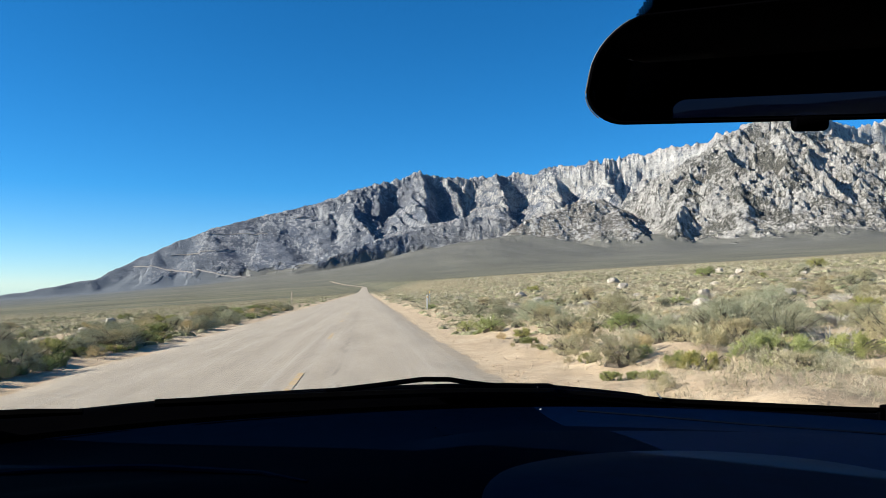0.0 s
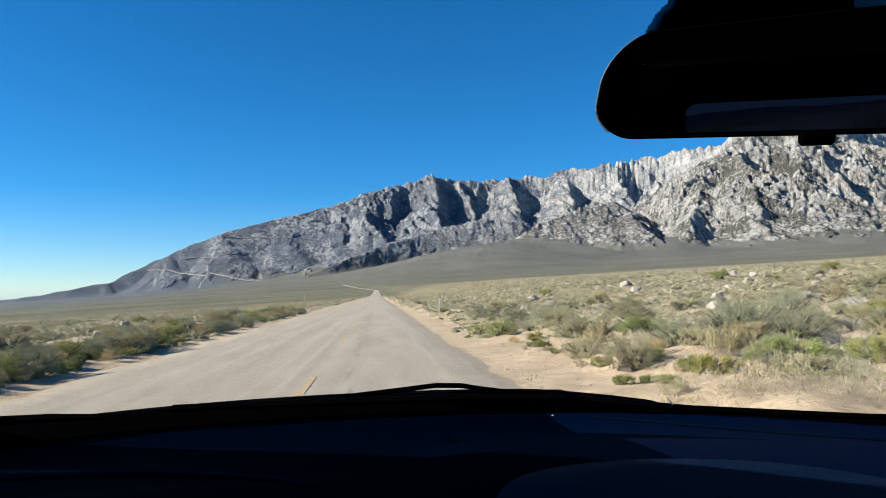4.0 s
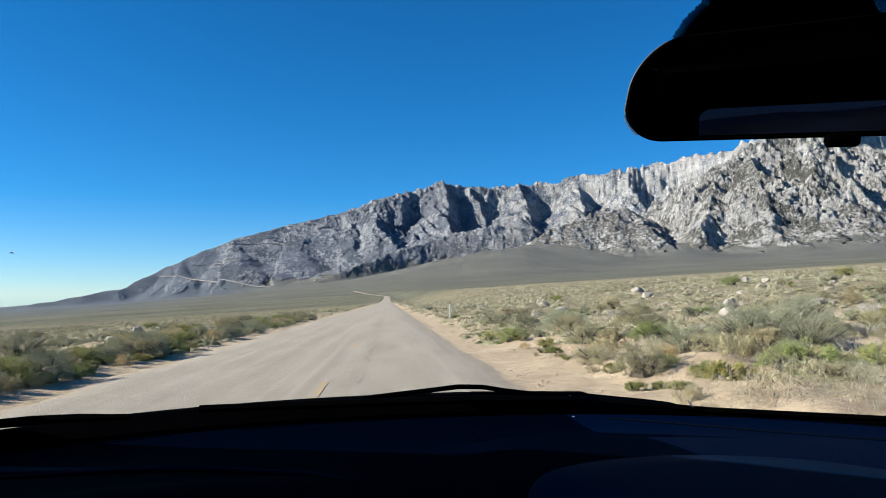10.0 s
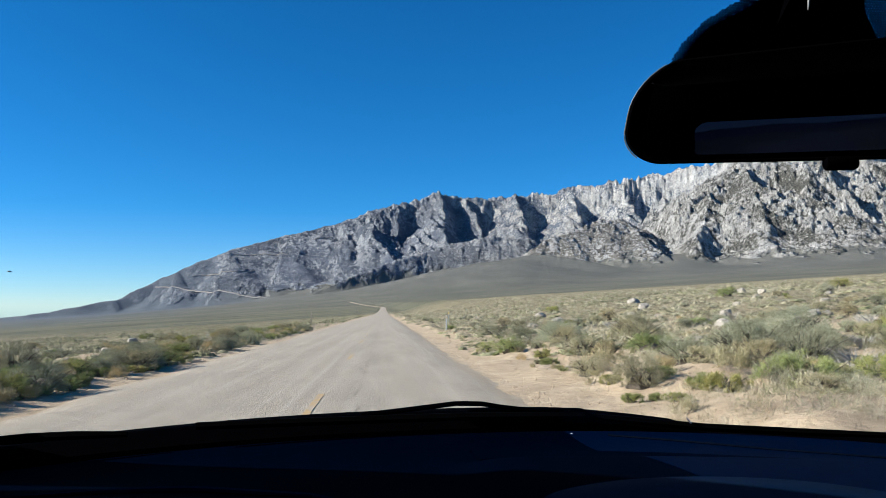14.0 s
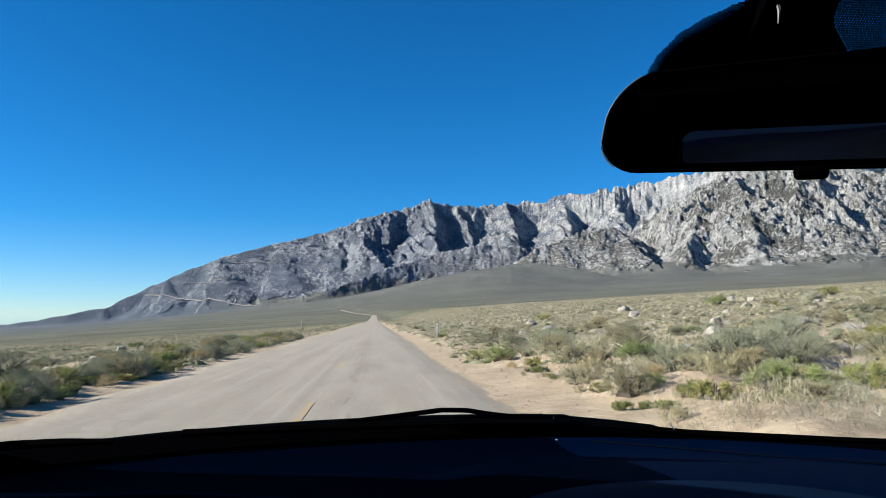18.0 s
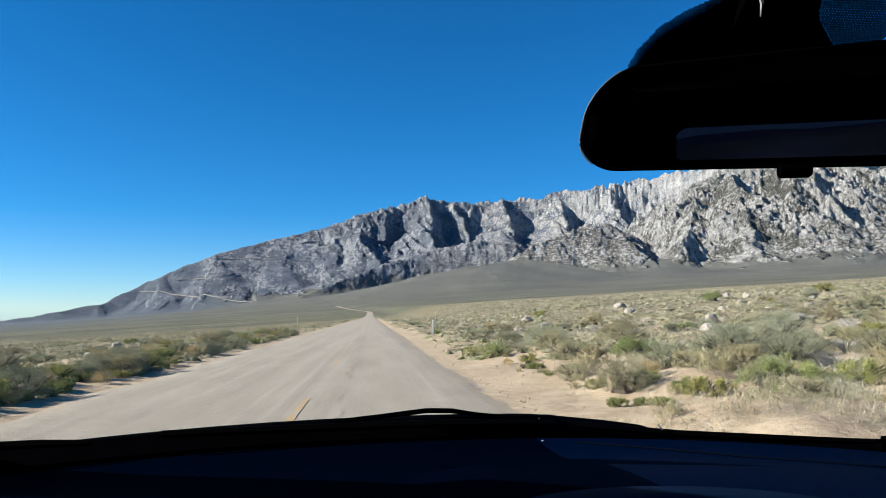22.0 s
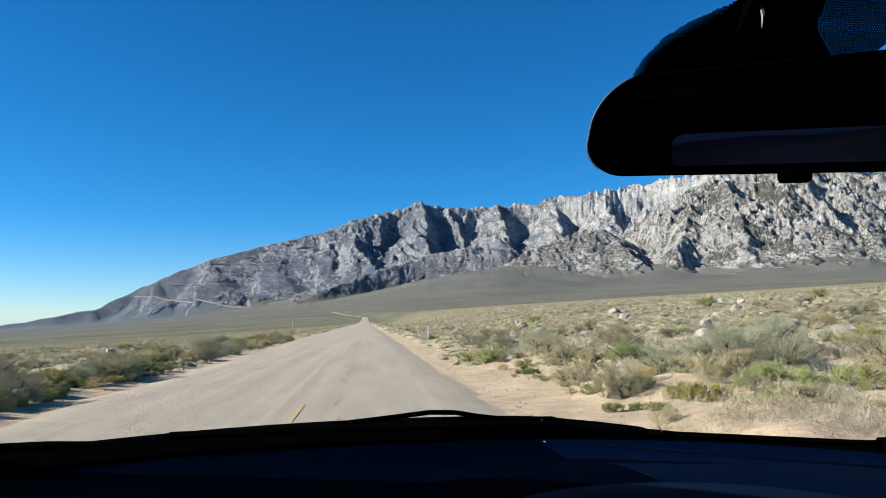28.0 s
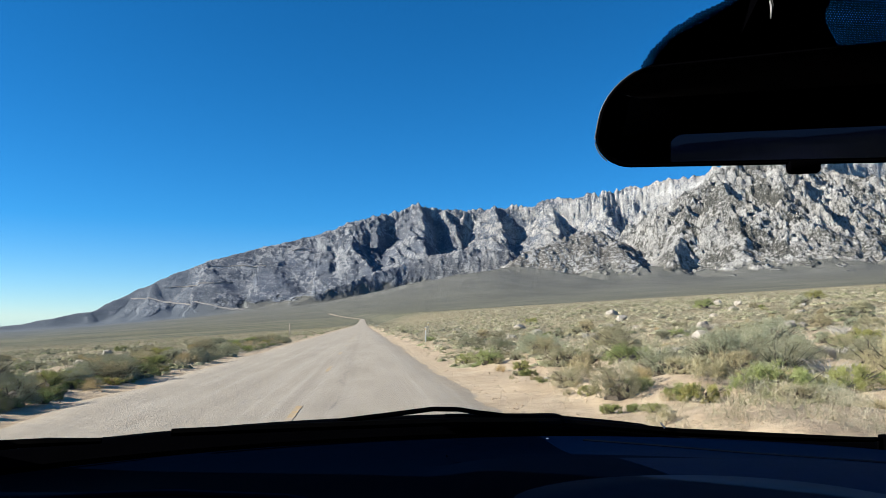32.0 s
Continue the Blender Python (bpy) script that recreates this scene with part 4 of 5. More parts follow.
def scrub_field(name, label, seed, count, near, far, per, leaf, width, tall, mound=0.0, core_shade=0.5):
    """Low brush over the plain, more than could be counted."""
    rng = np.random.default_rng(seed)
    r = near * (far / near) ** (rng.random(count) ** 0.8)
    az = np.radians(-34 + 74 * rng.random(count))
    x, y = r * np.sin(az), r * np.cos(az)
    off = x - bend(y)
    keep = (off > 4.1 - 1.5 * rng.random(count) ** 2) | (off < -5.65)
    keep &= (fbm(x / 7.0, y / 7.0, 3) > -0.42) | ((off < 0) & (off > -9))
    keep &= (r < 520) | (off > 0)
    x, y, r = x[keep], y[keep], r[keep]
    z = plain(x, y)
    n = len(x)
    size = tall * (0.34 + 1.2 * rng.random(n) ** 2.2) * np.where(x < 0, 0.75, 1.0)
    tone = np.clip(0.5 + 0.42 * fbm(x / 11.0, y / 11.0, 2) + 0.3 * rng.normal(size=n), 0, 1)
    # left of the road: a darker, more olive tone that includes the scrub's shadows
    tone = np.where(x < 0, tone * 0.6, tone)
    th = rng.random((n, per)) * math.tau
    up = rng.random((n, per)) ** 0.8
    rad = size[:, None] * 0.75 * np.sqrt(1 - 0.85 * up ** 2) * (0.4 + 0.6 * rng.random((n, per)))
    c = np.stack([x[:, None] + np.cos(th) * rad, y[:, None] + np.sin(th) * rad, z[:, None] + size[:, None] * (0.05 + 0.6 * up)], 2).reshape(-1, 3)
    s = np.repeat(size, per)[:, None]
    d = rng.normal(size=(n * per, 3)) * (0.6 if near < 20 else 0.8) + (0, 0, 0.7 if near < 20 else 0.25)
    d /= np.linalg.norm(d, axis=1, keepdims=True)
    w = np.cross(d, rng.normal(size=(n * per, 3)))
    w /= np.linalg.norm(w, axis=1, keepdims=True)
    L, Wd = leaf * s, width * s
    v = np.stack([c - d * L * 0.4, c + w * Wd, c + d * L * 0.6, c - w * Wd], 1).reshape(-1, 3)
    f = np.arange(len(v)).reshape(-1, 4)
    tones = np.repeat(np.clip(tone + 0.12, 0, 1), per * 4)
    if mound:
        # each mound: two uneven rings and a top
        k = 7
        a = np.arange(k) * math.tau / k + rng.random((n, 1)) * math.tau
        lump = 0.55 + 0.9 * rng.random((n, 2, k))
        rr = size[:, None, None] * mound * lump * np.array([1.25, 0.85])[None, :, None]
        zz = size[:, None, None] * mound * np.array([-0.06, 0.32])[None, :, None] * (0.5 + 1.0 * rng.random((n, 2, k)))
        ring = np.stack([x[:, None, None] + rr * np.cos(a)[:, None], y[:, None, None] + rr * np.sin(a)[:, None], z[:, None, None] + zz], 3).reshape(n, 2 * k, 3)
        tip = np.stack([x, y, z + size * mound * (0.42 + 0.3 * rng.random(n))], 1)[:, None]
        mv_ = np.concatenate([ring, tip], 1)
        i = np.arange(k)
        j = (i + 1) % k
        q = np.concatenate([np.stack([i, j, j + k, i + k], 1), np.stack([i + k, j + k, i * 0 + 2 * k, i * 0 + 2 * k], 1)])
        tri = np.concatenate([q[:, [0, 1, 2]], q[:k, [0, 2, 3]]])
        mf = (tri[None] + (2 * k + 1) * np.arange(n)[:, None, None]).reshape(-1, 3)
        ob = new(name, array_mesh(name, np.concatenate([mv_.reshape(-1, 3), v]), np.concatenate([mf, f[:, [0, 1, 2]] + len(mf) * 0 + n * (2 * k + 1), f[:, [0, 2, 3]] + n * (2 * k + 1)]), SCRUB))
        # mounds take a darker tone than their blades, for the shade inside
        tones = np.concatenate([np.repeat(tone * core_shade, 2 * k + 1), tones])
        ob.data.polygons.foreach_set("use_smooth", np.arange(len(mf) + 2 * len(f)) < len(mf))
    else:
        ob = new(name, array_mesh(name, v, f, SCRUB))
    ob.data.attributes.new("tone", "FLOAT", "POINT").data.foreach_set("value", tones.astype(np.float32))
    return tagged(ob, label, "scrub", kind="stuff")


scrub_field("roadside_tufts", "low dry tufts and weeds between roadside shrubs", 3, 3000, 9, 40, 80, 0.34, 0.0065, 0.34)
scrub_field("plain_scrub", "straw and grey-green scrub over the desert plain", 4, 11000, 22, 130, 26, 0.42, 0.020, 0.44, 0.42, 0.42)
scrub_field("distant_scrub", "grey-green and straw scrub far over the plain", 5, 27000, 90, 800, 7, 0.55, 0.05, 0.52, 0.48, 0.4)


# ---- stones ----
def boulder_mesh(seed, rough=0.3):
    bm = bmesh.new()
    bmesh.ops.create_icosphere(bm, subdivisions=3, radius=1.0)
    off = Vector((seed * 3.7, seed * 1.9, seed * 5.3))
    for v in bm.verts:
        p = v.co.copy()
        v.co *= 1 + rough * noise.noise(p * 1.1 + off) * 1.4 + 0.12 * noise.noise(p * 3.3 + off)
        v.co.z *= 0.72
    for k in range(7):
        n = Vector((random.uniform(-1, 1), random.uniform(-1, 1), random.uniform(-0.3, 1))).normalized()
        d = random.uniform(0.62, 0.85)
        for v in bm.verts:
            over = v.co.dot(n) - d
            if over > 0:
                v.co -= n * over * 0.85
    me = bpy.data.meshes.new("boulder")
    bm.to_mesh(me)
    bm.free()
    me.materials.append(GRANITE)
    return me


random.seed(5)
BOULDERS = [boulder_mesh(i) for i in range(6)]
STONE = "pale weathered granite boulder lying among the brush"


def stone(i, x, y, size):
    ob = new("boulder", BOULDERS[i % 6])
    ob.matrix_basis = pose(x, y, one(x, y) + size * 0.28, random.uniform(-12, 12), random.uniform(-12, 12), random.uniform(0, 360)) @ Matrix.Diagonal((size, size * 0.85, size * 0.75, 1))
    tagged(ob, STONE, "boulder", "boulders on the plain")


for i, (x, y, size) in enumerate(((15.5, 34, 0.6), (11.2, 27, 0.2), (17.5, 41, 0.4), (21, 46, 0.42), (19, 52, 0.35), (26, 55, 0.4), (13, 58, 0.45), (9.5, 49, 0.4),
                                  (31, 62, 0.6), (24, 70, 0.7), (38, 75, 0.55), (29, 88, 0.8), (17, 83, 0.6), (44, 92, 0.7), (12, 98, 0.6), (-19, 60, 0.4),
                                  (-24, 52, 0.5), (-13, 72, 0.5), (6.1, 16.9, 0.24), (5.1, 14.5, 0.14), (9.8, 13.0, 0.22), (4.3, 17.8, 0.1), (-11.5, 33, 0.35),
                                  (11.6, 20.5, 0.34), (12.6, 21.4, 0.26), (9.4, 22.5, 0.22), (13.8, 26.5, 0.42), (14.6, 25.8, 0.28), (8.2, 26, 0.2), (16.8, 29, 0.3), (18.4, 33.5, 0.38),
                                  (22, 38, 0.45), (23.2, 38.8, 0.3), (10.4, 36, 0.3), (28, 47, 0.3), (33, 54, 0.3), (36, 60, 0.35), (20, 61, 0.5), (15, 66, 0.5), (-9.5, 24, 0.2), (-16, 42, 0.35), (41, 68, 0.4))):
    stone(i, x, y, size)


def pebbles():
    rng = np.random.default_rng(8)
    n = 4200
    y = 8.5 + 38 * rng.random(n) ** 1.6
    right = rng.random(n) < 0.72
    x = np.where(right, 2.35 + 5.0 * rng.random(n) ** 1.3, -5.35 - 3.0 * rng.random(n) ** 1.3)
    z = plain(x, y)
    s = 0.005 + 0.024 * rng.random(n) ** 5
    corner = np.array([(1, 0, 0), (0, 1, 0), (-1, 0, 0), (0, -1, 0), (0, 0, 0.8), (0, 0, -0.5)], float)
    v = corner[None] * (1 + 0.35 * rng.normal(size=(n, 6, 3)).clip(-1, 1))
    v = v * s[:, None, None] + np.stack([x, y, z + 0.004], 1)[:, None]
    f = np.array([(0, 1, 4), (1, 2, 4), (2, 3, 4), (3, 0, 4), (1, 0, 5), (2, 1, 5), (3, 2, 5), (0, 3, 5)])
    f = (f[None] + 6 * np.arange(n)[:, None, None]).reshape(-1, 3)
    tagged(new("pebbles", array_mesh("pebbles", v.reshape(-1, 3), f, PEBBLE)), "small pale stones scattered on the sandy shoulder", "gravel", kind="stuff")


pebbles()


# ---- roadside posts ----
def marker_post(x, y, tall):
    top = tagged(new("marker_post"), "slim white roadside marker post standing in brush", "post", "roadside posts")
    top.location = (x, y, one(x, y) - 0.1)
    part("blade", box(-0.05, -0.008, 0, 0.05, 0.008, tall, 0.006), POST, top)
    part("reflector", box(-0.035, -0.014, tall - 0.2, 0.035, -0.0075, tall - 0.1, 0.003), REFLECTOR, top, "yellow reflector")


def wooden_post(x, y, tall):
    top = tagged(new("wooden_post"), "grey weathered wooden post in roadside brush", "post", "roadside posts")
    top.location = (x, y, one(x, y) - 0.1)
    part("shaft", tube([(0, 0, 0), (0.01, 0, tall * 0.5), (0, 0.01, tall)], [0.06, 0.055, 0.05]), WOODPOST, top)


def delineator(x, y, tall):
    top = tagged(new("delineator_post"), "blue-grey steel post with orange reflector plate", "post", "roadside posts")
    top.location = (x, y, one(x, y) - 0.1)
    part("channel", prism([(-0.035, -0.012), (0.035, -0.012), (0.035, 0.012), (0.028, 0.012), (0.022, -0.004), (-0.022, -0.004), (-0.028, 0.012), (-0.035, 0.012)], "z", 0, tall - 0.22), STEEL, top)
    part("plate", box(-0.06, -0.018, tall - 0.34, 0.06, -0.0125, tall, 0.002), POST, top, "white plate")
    part("reflector", box(-0.045, -0.024, tall - 0.30, 0.045, -0.0185, tall - 0.05, 0.002), REFLECTOR, top, "orange reflector sheet")


marker_post(4.2, 52, 1.25)
wooden_post(-8.6, 92, 1.5)
delineator(6.2, 74, 1.3)


# ---- the car: it stands in the lane, and the camera looks out from the driver's seat ----
CX = 0.28                                    # its middle line
car = tagged(new("car"), "dark sport utility car with black dashboard and cabin", "car")
GW = math.atan2(1.76 - 1.175, 1.16 - 0.22)   # slope of the windscreen


def screen_z(y):
    """Height of the windscreen's inner face."""
    return 1.175 + (1.16 - y) * math.tan(GW)


def slab(corners, thick, inward):
    bm = bmesh.new()
    a = [bm.verts.new(c) for c in corners]
    b = [bm.verts.new(Vector(c) + Vector(inward) * thick) for c in corners]
    bm.faces.new(a)
    bm.faces.new(b[::-1])
    n = len(corners)
    for i in range(n):
        bm.faces.new((a[i], a[(i + 1) % n], b[(i + 1) % n], b[i]))
    return bm


def sheet(name, fz, x0, x1, y0, y1, nx, ny, thick, mat, parent, label="", front=None):
    """A curved panel: top face from fz(x, y), with a skirt underneath."""
    bm = bmesh.new()
    top = [[bm.verts.new((x0 + (x1 - x0) * i / nx, y0 + (y1 - y0) * j / ny, 0)) for i in range(nx + 1)] for j in range(ny + 1)]
    low = [[bm.verts.new(v.co) for v in row] for row in top]
    for row, under in zip(top, low):
        for v, w in zip(row, under):
            v.co.z = fz(v.co.x, v.co.y)
            w.co.z = v.co.z - thick
    for grid, flip in ((top, False), (low, True)):
        for j in range(ny):
            for i in range(nx):
                q = (grid[j][i], grid[j][i + 1], grid[j + 1][i + 1], grid[j + 1][i])
                bm.faces.new(q[::-1] if flip else q)
    rim = [(0, i) for i in range(nx + 1)] + [(j, nx) for j in range(1, ny + 1)] + [(ny, i) for i in range(nx - 1, -1, -1)] + [(j, 0) for j in range(ny - 1, 0, -1)]
    for (a, b), (c, d) in zip(rim, rim[1:] + rim[:1]):
        bm.faces.new((top[a][b], low[a][b], low[c][d], top[c][d]))
    return part(name, bm, mat, parent, label)


def sstep(a, b, x):
    t = min(max((x - a) / (b - a), 0), 1)
    return t * t * (3 - 2 * t)


def dash_top(x, y):
    side = abs(x - 0.2)
    z = 1.262 - 0.030 * sstep(0.55, 1.0, y) - 0.05 * (side / 0.75) ** 2
    # a hood over the dials, and a raised pad on the passenger's side with a step before the screen
    z += 0.020 * math.exp(-((x + 0.17) / 0.2) ** 2) * (1 - sstep(0.5, 0.66, y))
    z += 0.010 * sstep(0.06, 0.12, x) * (1 - sstep(0.72, 0.80, y + 0.10 * (x - 0.3)))
    return z


dash = sheet("dashboard", dash_top, 0.25, 1.12, 0.30, 1.06, 46, 68, 0.03, DASH, car, "black grained vinyl dashboard top with blue sky sheen in its colour")
# driver's half of the same dashboard top, split off to carry no painted sheen
sheet("dial_binnacle", lambda x, y: dash_top(x, y), -0.56, 0.2496, 0.30, 1.06, 44, 68, 0.03, VINYL_NO_SHEEN, car, "driver's half of the dashboard top, coloured without the sky sheen")
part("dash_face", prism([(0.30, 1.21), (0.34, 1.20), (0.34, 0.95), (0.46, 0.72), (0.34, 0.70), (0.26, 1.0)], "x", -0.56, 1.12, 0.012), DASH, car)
part("sensor", tube([(0.255, 1.038, 1.222), (0.255, 1.038, 1.2325)], [0.003, 0.0017], 10), LENS_CLEAR, dash, "tiny pale light sensor")


def pad(name, cx_, cy_, rx, ry, label):
    """A low smooth panel let into the dashboard top."""
    bm = bmesh.new()
    rings = []
    for f, up in ((1.0, -0.004), (0.985, 0.002), (0.95, 0.0035), (0.7, 0.0035), (0.35, 0.0035)):
        ring = []
        for k in range(48):
            a = math.tau * k / 48
            x, y = cx_ + rx * f * math.cos(a), cy_ + ry * f * math.sin(a)
            ring.append(bm.verts.new((x, y, dash_top(x, y) + up)))
        rings.append(ring)
    for a, b in zip(rings, rings[1:]):
        for k in range(48):
            bm.faces.new((a[k], a[(k + 1) % 48], b[(k + 1) % 48], b[k]))
    bm.faces.new(rings[-1])
    part(name, bm, PAD_AND_SHEEN, dash, label)


pad("tray_mat", 0.238, 0.468, 0.15, 0.117, "dark grey smooth tray mat")
# rim of the dial hood, its blue sheen given as a coloured bead
rim_line = [(-0.40, 0.815), (-0.33, 0.777), (-0.27, 0.752), (-0.21, 0.725), (-0.156, 0.695), (-0.103, 0.652), (-0.053, 0.597), (-0.016, 0.545)]
part("dial_hood_rim", tube([(x, y, dash_top(x, y) + 0.001) for x, y in rim_line], [0.0012, 0.0022, 0.0032, 0.0038, 0.0038, 0.0034, 0.0024, 0.0008], 8), PAD_AND_SHEEN, dash, "blue bead for the sheen along the dial hood's rim")


part("seam_bead", tube([(x, y, dash_top(x, y) + 0.001) for x, y in ((0.30, 1.02), (0.387, 0.98), (0.482, 0.925), (0.623, 0.885), (0.80, 0.865), (1.0, 0.86))], 0.0016, 6), SEAM, dash, "raised seam along the dashboard")


# dark strip laid across the dashboard, before the screen, where its sheen drops out
bm = bmesh.new()
rows = []
for k in range(33):
    x = 0.101 + 0.43 * k / 32
    near, far = float(np.interp(x, (0.06, 0.188, 0.31, 0.53), (0.805, 0.811, 0.808, 0.775))), float(np.interp(x, (0.066, 0.205, 0.326, 0.438, 0.53), (0.904, 0.883, 0.85, 0.815, 0.777)))
    rows.append([bm.verts.new((x, yy, dash_top(x, yy) + up)) for yy, up in ((near - 0.003, -0.002), (near, 0.0022), ((near + far) / 2, 0.0026), (far, 0.0022), (far + 0.003, -0.002))])
for a, b in zip(rows, rows[1:]):
    for i in range(4):
        bm.faces.new((a[i], a[i + 1], b[i + 1], b[i]))
part("demister_strip", bm, VINYL_NO_SHEEN, dash, "dark strip for the sheenless band of the dashboard")


def cowl_z(x, y):
    return 1.2525 - (0.046 if x < 0.2 else 0.024) * abs((x - 0.2) / 0.75) ** 2 - 0.013 * sstep(0.25, 0.46, x) - 0.008 * sstep(0.40, 0.50, x) - 0.014 * sstep(0.44, 0.48, x) - 0.10 * max(y - 1.13, 0) - 0.02 * sstep(1.13, 1.06, y)


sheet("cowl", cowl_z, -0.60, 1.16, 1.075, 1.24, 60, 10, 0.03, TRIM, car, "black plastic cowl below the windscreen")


def hood_z(x, y):
    return 1.165 - 0.06 * abs((x - CX) / 0.75) ** 2 - 0.22 * (y - 1.2) - 0.10 * max(y - 1.2, 0) ** 2 * 1.4


sheet("hood", hood_z, -0.58, 1.14, 1.25, 2.15, 30, 24, 0.03, BODY, car)


def wiper(points, arm, pivot):
    """A parked wiper: blade along points, arm from its pivot."""
    top = new("wiper")
    top.parent = car
    part("blade", tube(points, [0.0055, 0.006, 0.006, 0.006, 0.004], 6), RUBBER, top, "black rubber wiper blade")
    part("arm", tube(arm, [0.0045] * (len(arm) - 1) + [0.004], 6, 0.8), TRIM, top)
    part("pivot", tube([(pivot[0], pivot[1], pivot[2] - 0.03), pivot], [0.02, 0.016], 12), TRIM, top)
    return top


wiper([(-0.245, 1.045, 1.2465), (-0.12, 1.05, 1.2495), (0.02, 1.055, 1.252), (0.13, 1.06, 1.2535), (0.28, 1.065, 1.252)],
      [(-0.03, 1.063, 1.256), (0.04, 1.064, 1.2635), (0.10, 1.064, 1.2705), (0.135, 1.066, 1.2695), (0.165, 1.07, 1.264), (0.21, 1.08, 1.2575), (0.27, 1.10, 1.250)], (0.28, 1.10, 1.248))
second = wiper([(0.12, 1.09, 1.250), (0.288, 1.085, 1.2475), (0.464, 1.08, 1.2310), (0.60, 1.08, 1.2230), (0.76, 1.08, 1.2155)],
      [(0.40, 1.085, 1.2345), (0.50, 1.082, 1.2285), (0.62, 1.082, 1.2215), (0.80, 1.10, 1.2125)], (0.80, 1.10, 1.218))
part("arm_cover", prism([(0.114, 1.244), (0.117, 1.2585), (0.121, 1.2605), (0.278, 1.2595), (0.286, 1.2575), (0.290, 1.246)], "y", 1.074, 1.092, 0.001), TRIM, second, "black cover over the wiper arm's joint")
# bright rod added for the line of daylight below the blade
part("spring_strip", tube([(0.506, 1.09, 1.224), (0.56, 1.09, 1.2215), (0.697, 1.09, 1.2125)], [0.0012, 0.0018, 0.0012], 6), STEEL, second, "thin bright rod for the daylight line under the blade")
part("washer_jet", tube([(0.43, 1.075, 1.246), (0.436, 1.075, 1.238)], [0.0008, 0.0012], 6), STEEL, car, "small washer jet")
wiper([(-0.62, 1.05, 1.222), (-0.52, 1.045, 1.229), (-0.46, 1.045, 1.2345), (-0.40, 1.045, 1.2365), (-0.335, 1.05, 1.2365)],
      [(-0.60, 1.06, 1.219), (-0.50, 1.05, 1.227), (-0.44, 1.05, 1.231)], (-0.61, 1.07, 1.219))

# windscreen, with its printed border round the mirror's foot
yb, yt = 1.16, 0.22
nrm = Vector((0, math.sin(GW), math.cos(GW)))
wind = part("windscreen", slab([(CX - 0.86, yb, screen_z(yb)), (CX + 0.86, yb, screen_z(yb)), (CX + 0.66, yt, screen_z(yt)), (CX - 0.66, yt, screen_z(yt))], 0.005, nrm), GLASS, car, "clear windscreen", smooth=False)
wind.visible_shadow = False


def on_screen(x, y):
    return Vector((x, y, screen_z(y))) - nrm * 0.002


def print_left(y):
    return float(np.interp(y, (0.44, 0.4659, 0.4781, 0.4888, 0.4994, 0.5112), (0.018, 0.0341, 0.0489, 0.065, 0.0694, 0.0708)))


def print_right(y):
    return float(np.interp(y, (0.4557, 0.4671, 0.4748, 0.4866, 0.51), (0.0322, 0.0335, 0.0383, 0.0522, 0.08)))


def dots_left(y):
    return float(np.interp(y, (0.44, 0.4582, 0.4704, 0.4828, 0.4997, 0.512), (0.021, 0.0297, 0.052, 0.0672, 0.0776, 0.0798)))


def dots_right(y):
    return float(np.interp(y, (0.40, 0.4685, 0.4873), (0.110, 0.0967, 0.091)))


bm = bmesh.new()
ys = [0.56 - 0.34 * k / 170 for k in range(171)]
rows = [[bm.verts.new(on_screen(CX - print_left(y) + (print_left(y) + print_right(y)) * i / 6, y)) for i in range(7)] for y in ys]
for a, b in zip(rows, rows[1:]):
    for i in range(6):
        bm.faces.new((a[i], a[i + 1], b[i + 1], b[i]))
bmesh.ops.solidify(bm, geom=bm.faces[:], thickness=0.0006)
part("printed_patch", bm, FRIT, wind, "black printed patch behind the mirror", smooth=False)
V, Fc = [], []
for iy in range(100):
    y = 0.545 - iy * 0.0016
    for side, edge, stop in ((-1, print_left(y), dots_left(y)), (1, print_right(y), dots_right(y))):
        off = edge + (0.00095 if iy % 2 else 0)
        while off < stop:
            c = on_screen(CX + side * off, y)
            r = 0.00136 - 0.0003 * (off - edge) / (stop - edge + 1e-6) if side < 0 else 0.00121
            k = len(V)
            u, w = Vector((1, 0, 0)), Vector((0, -math.cos(GW), math.sin(GW)))
            for q in range(6):
                V.append(c + u * r * math.cos(q * 1.047) + w * r * math.sin(q * 1.047))
            Fc.append(tuple(range(k, k + 6)))
            off += 0.0019
dots = new("printed_dots", array_mesh("printed_dots", V, Fc, FRIT))
dots.parent = wind
tagged(dots, "dotted black border print", kind="stuff")

bm = bmesh.new()
bmesh.ops.create_icosphere(bm, subdivisions=2, radius=1.0)
for v in bm.verts:
    v.co = Vector((0.0019 * v.co.x * (1 + 0.5 * v.co.y), 0.0008 * v.co.y + 0.25 * 0.0019 * v.co.x, 0.0006 * v.co.z))
bmesh.ops.rotate(bm, matrix=Matrix.Rotation(-GW, 3, "X"), verts=bm.verts)
bmesh.ops.translate(bm, vec=Vector((-0.351, 0.746, screen_z(0.746))) + nrm * 0.0052, verts=bm.verts)
part("smear", bm, SPECK, wind, "dried dark insect smear")


# rear-view mirror: long rounded housing, glass set in its back, foot on the windscreen
mn = Vector((-0.2678, -0.9577, -0.1058)).normalized()
mu = Vector((0, 0, 1)).cross(mn).normalized()      # along it
mu = -mu if mu.x < 0 else mu
mv = mu.cross(mn).normalized()
mv = -mv if mv.z < 0 else mv
MC = Vector((0.285, 0.468, 1.5315))


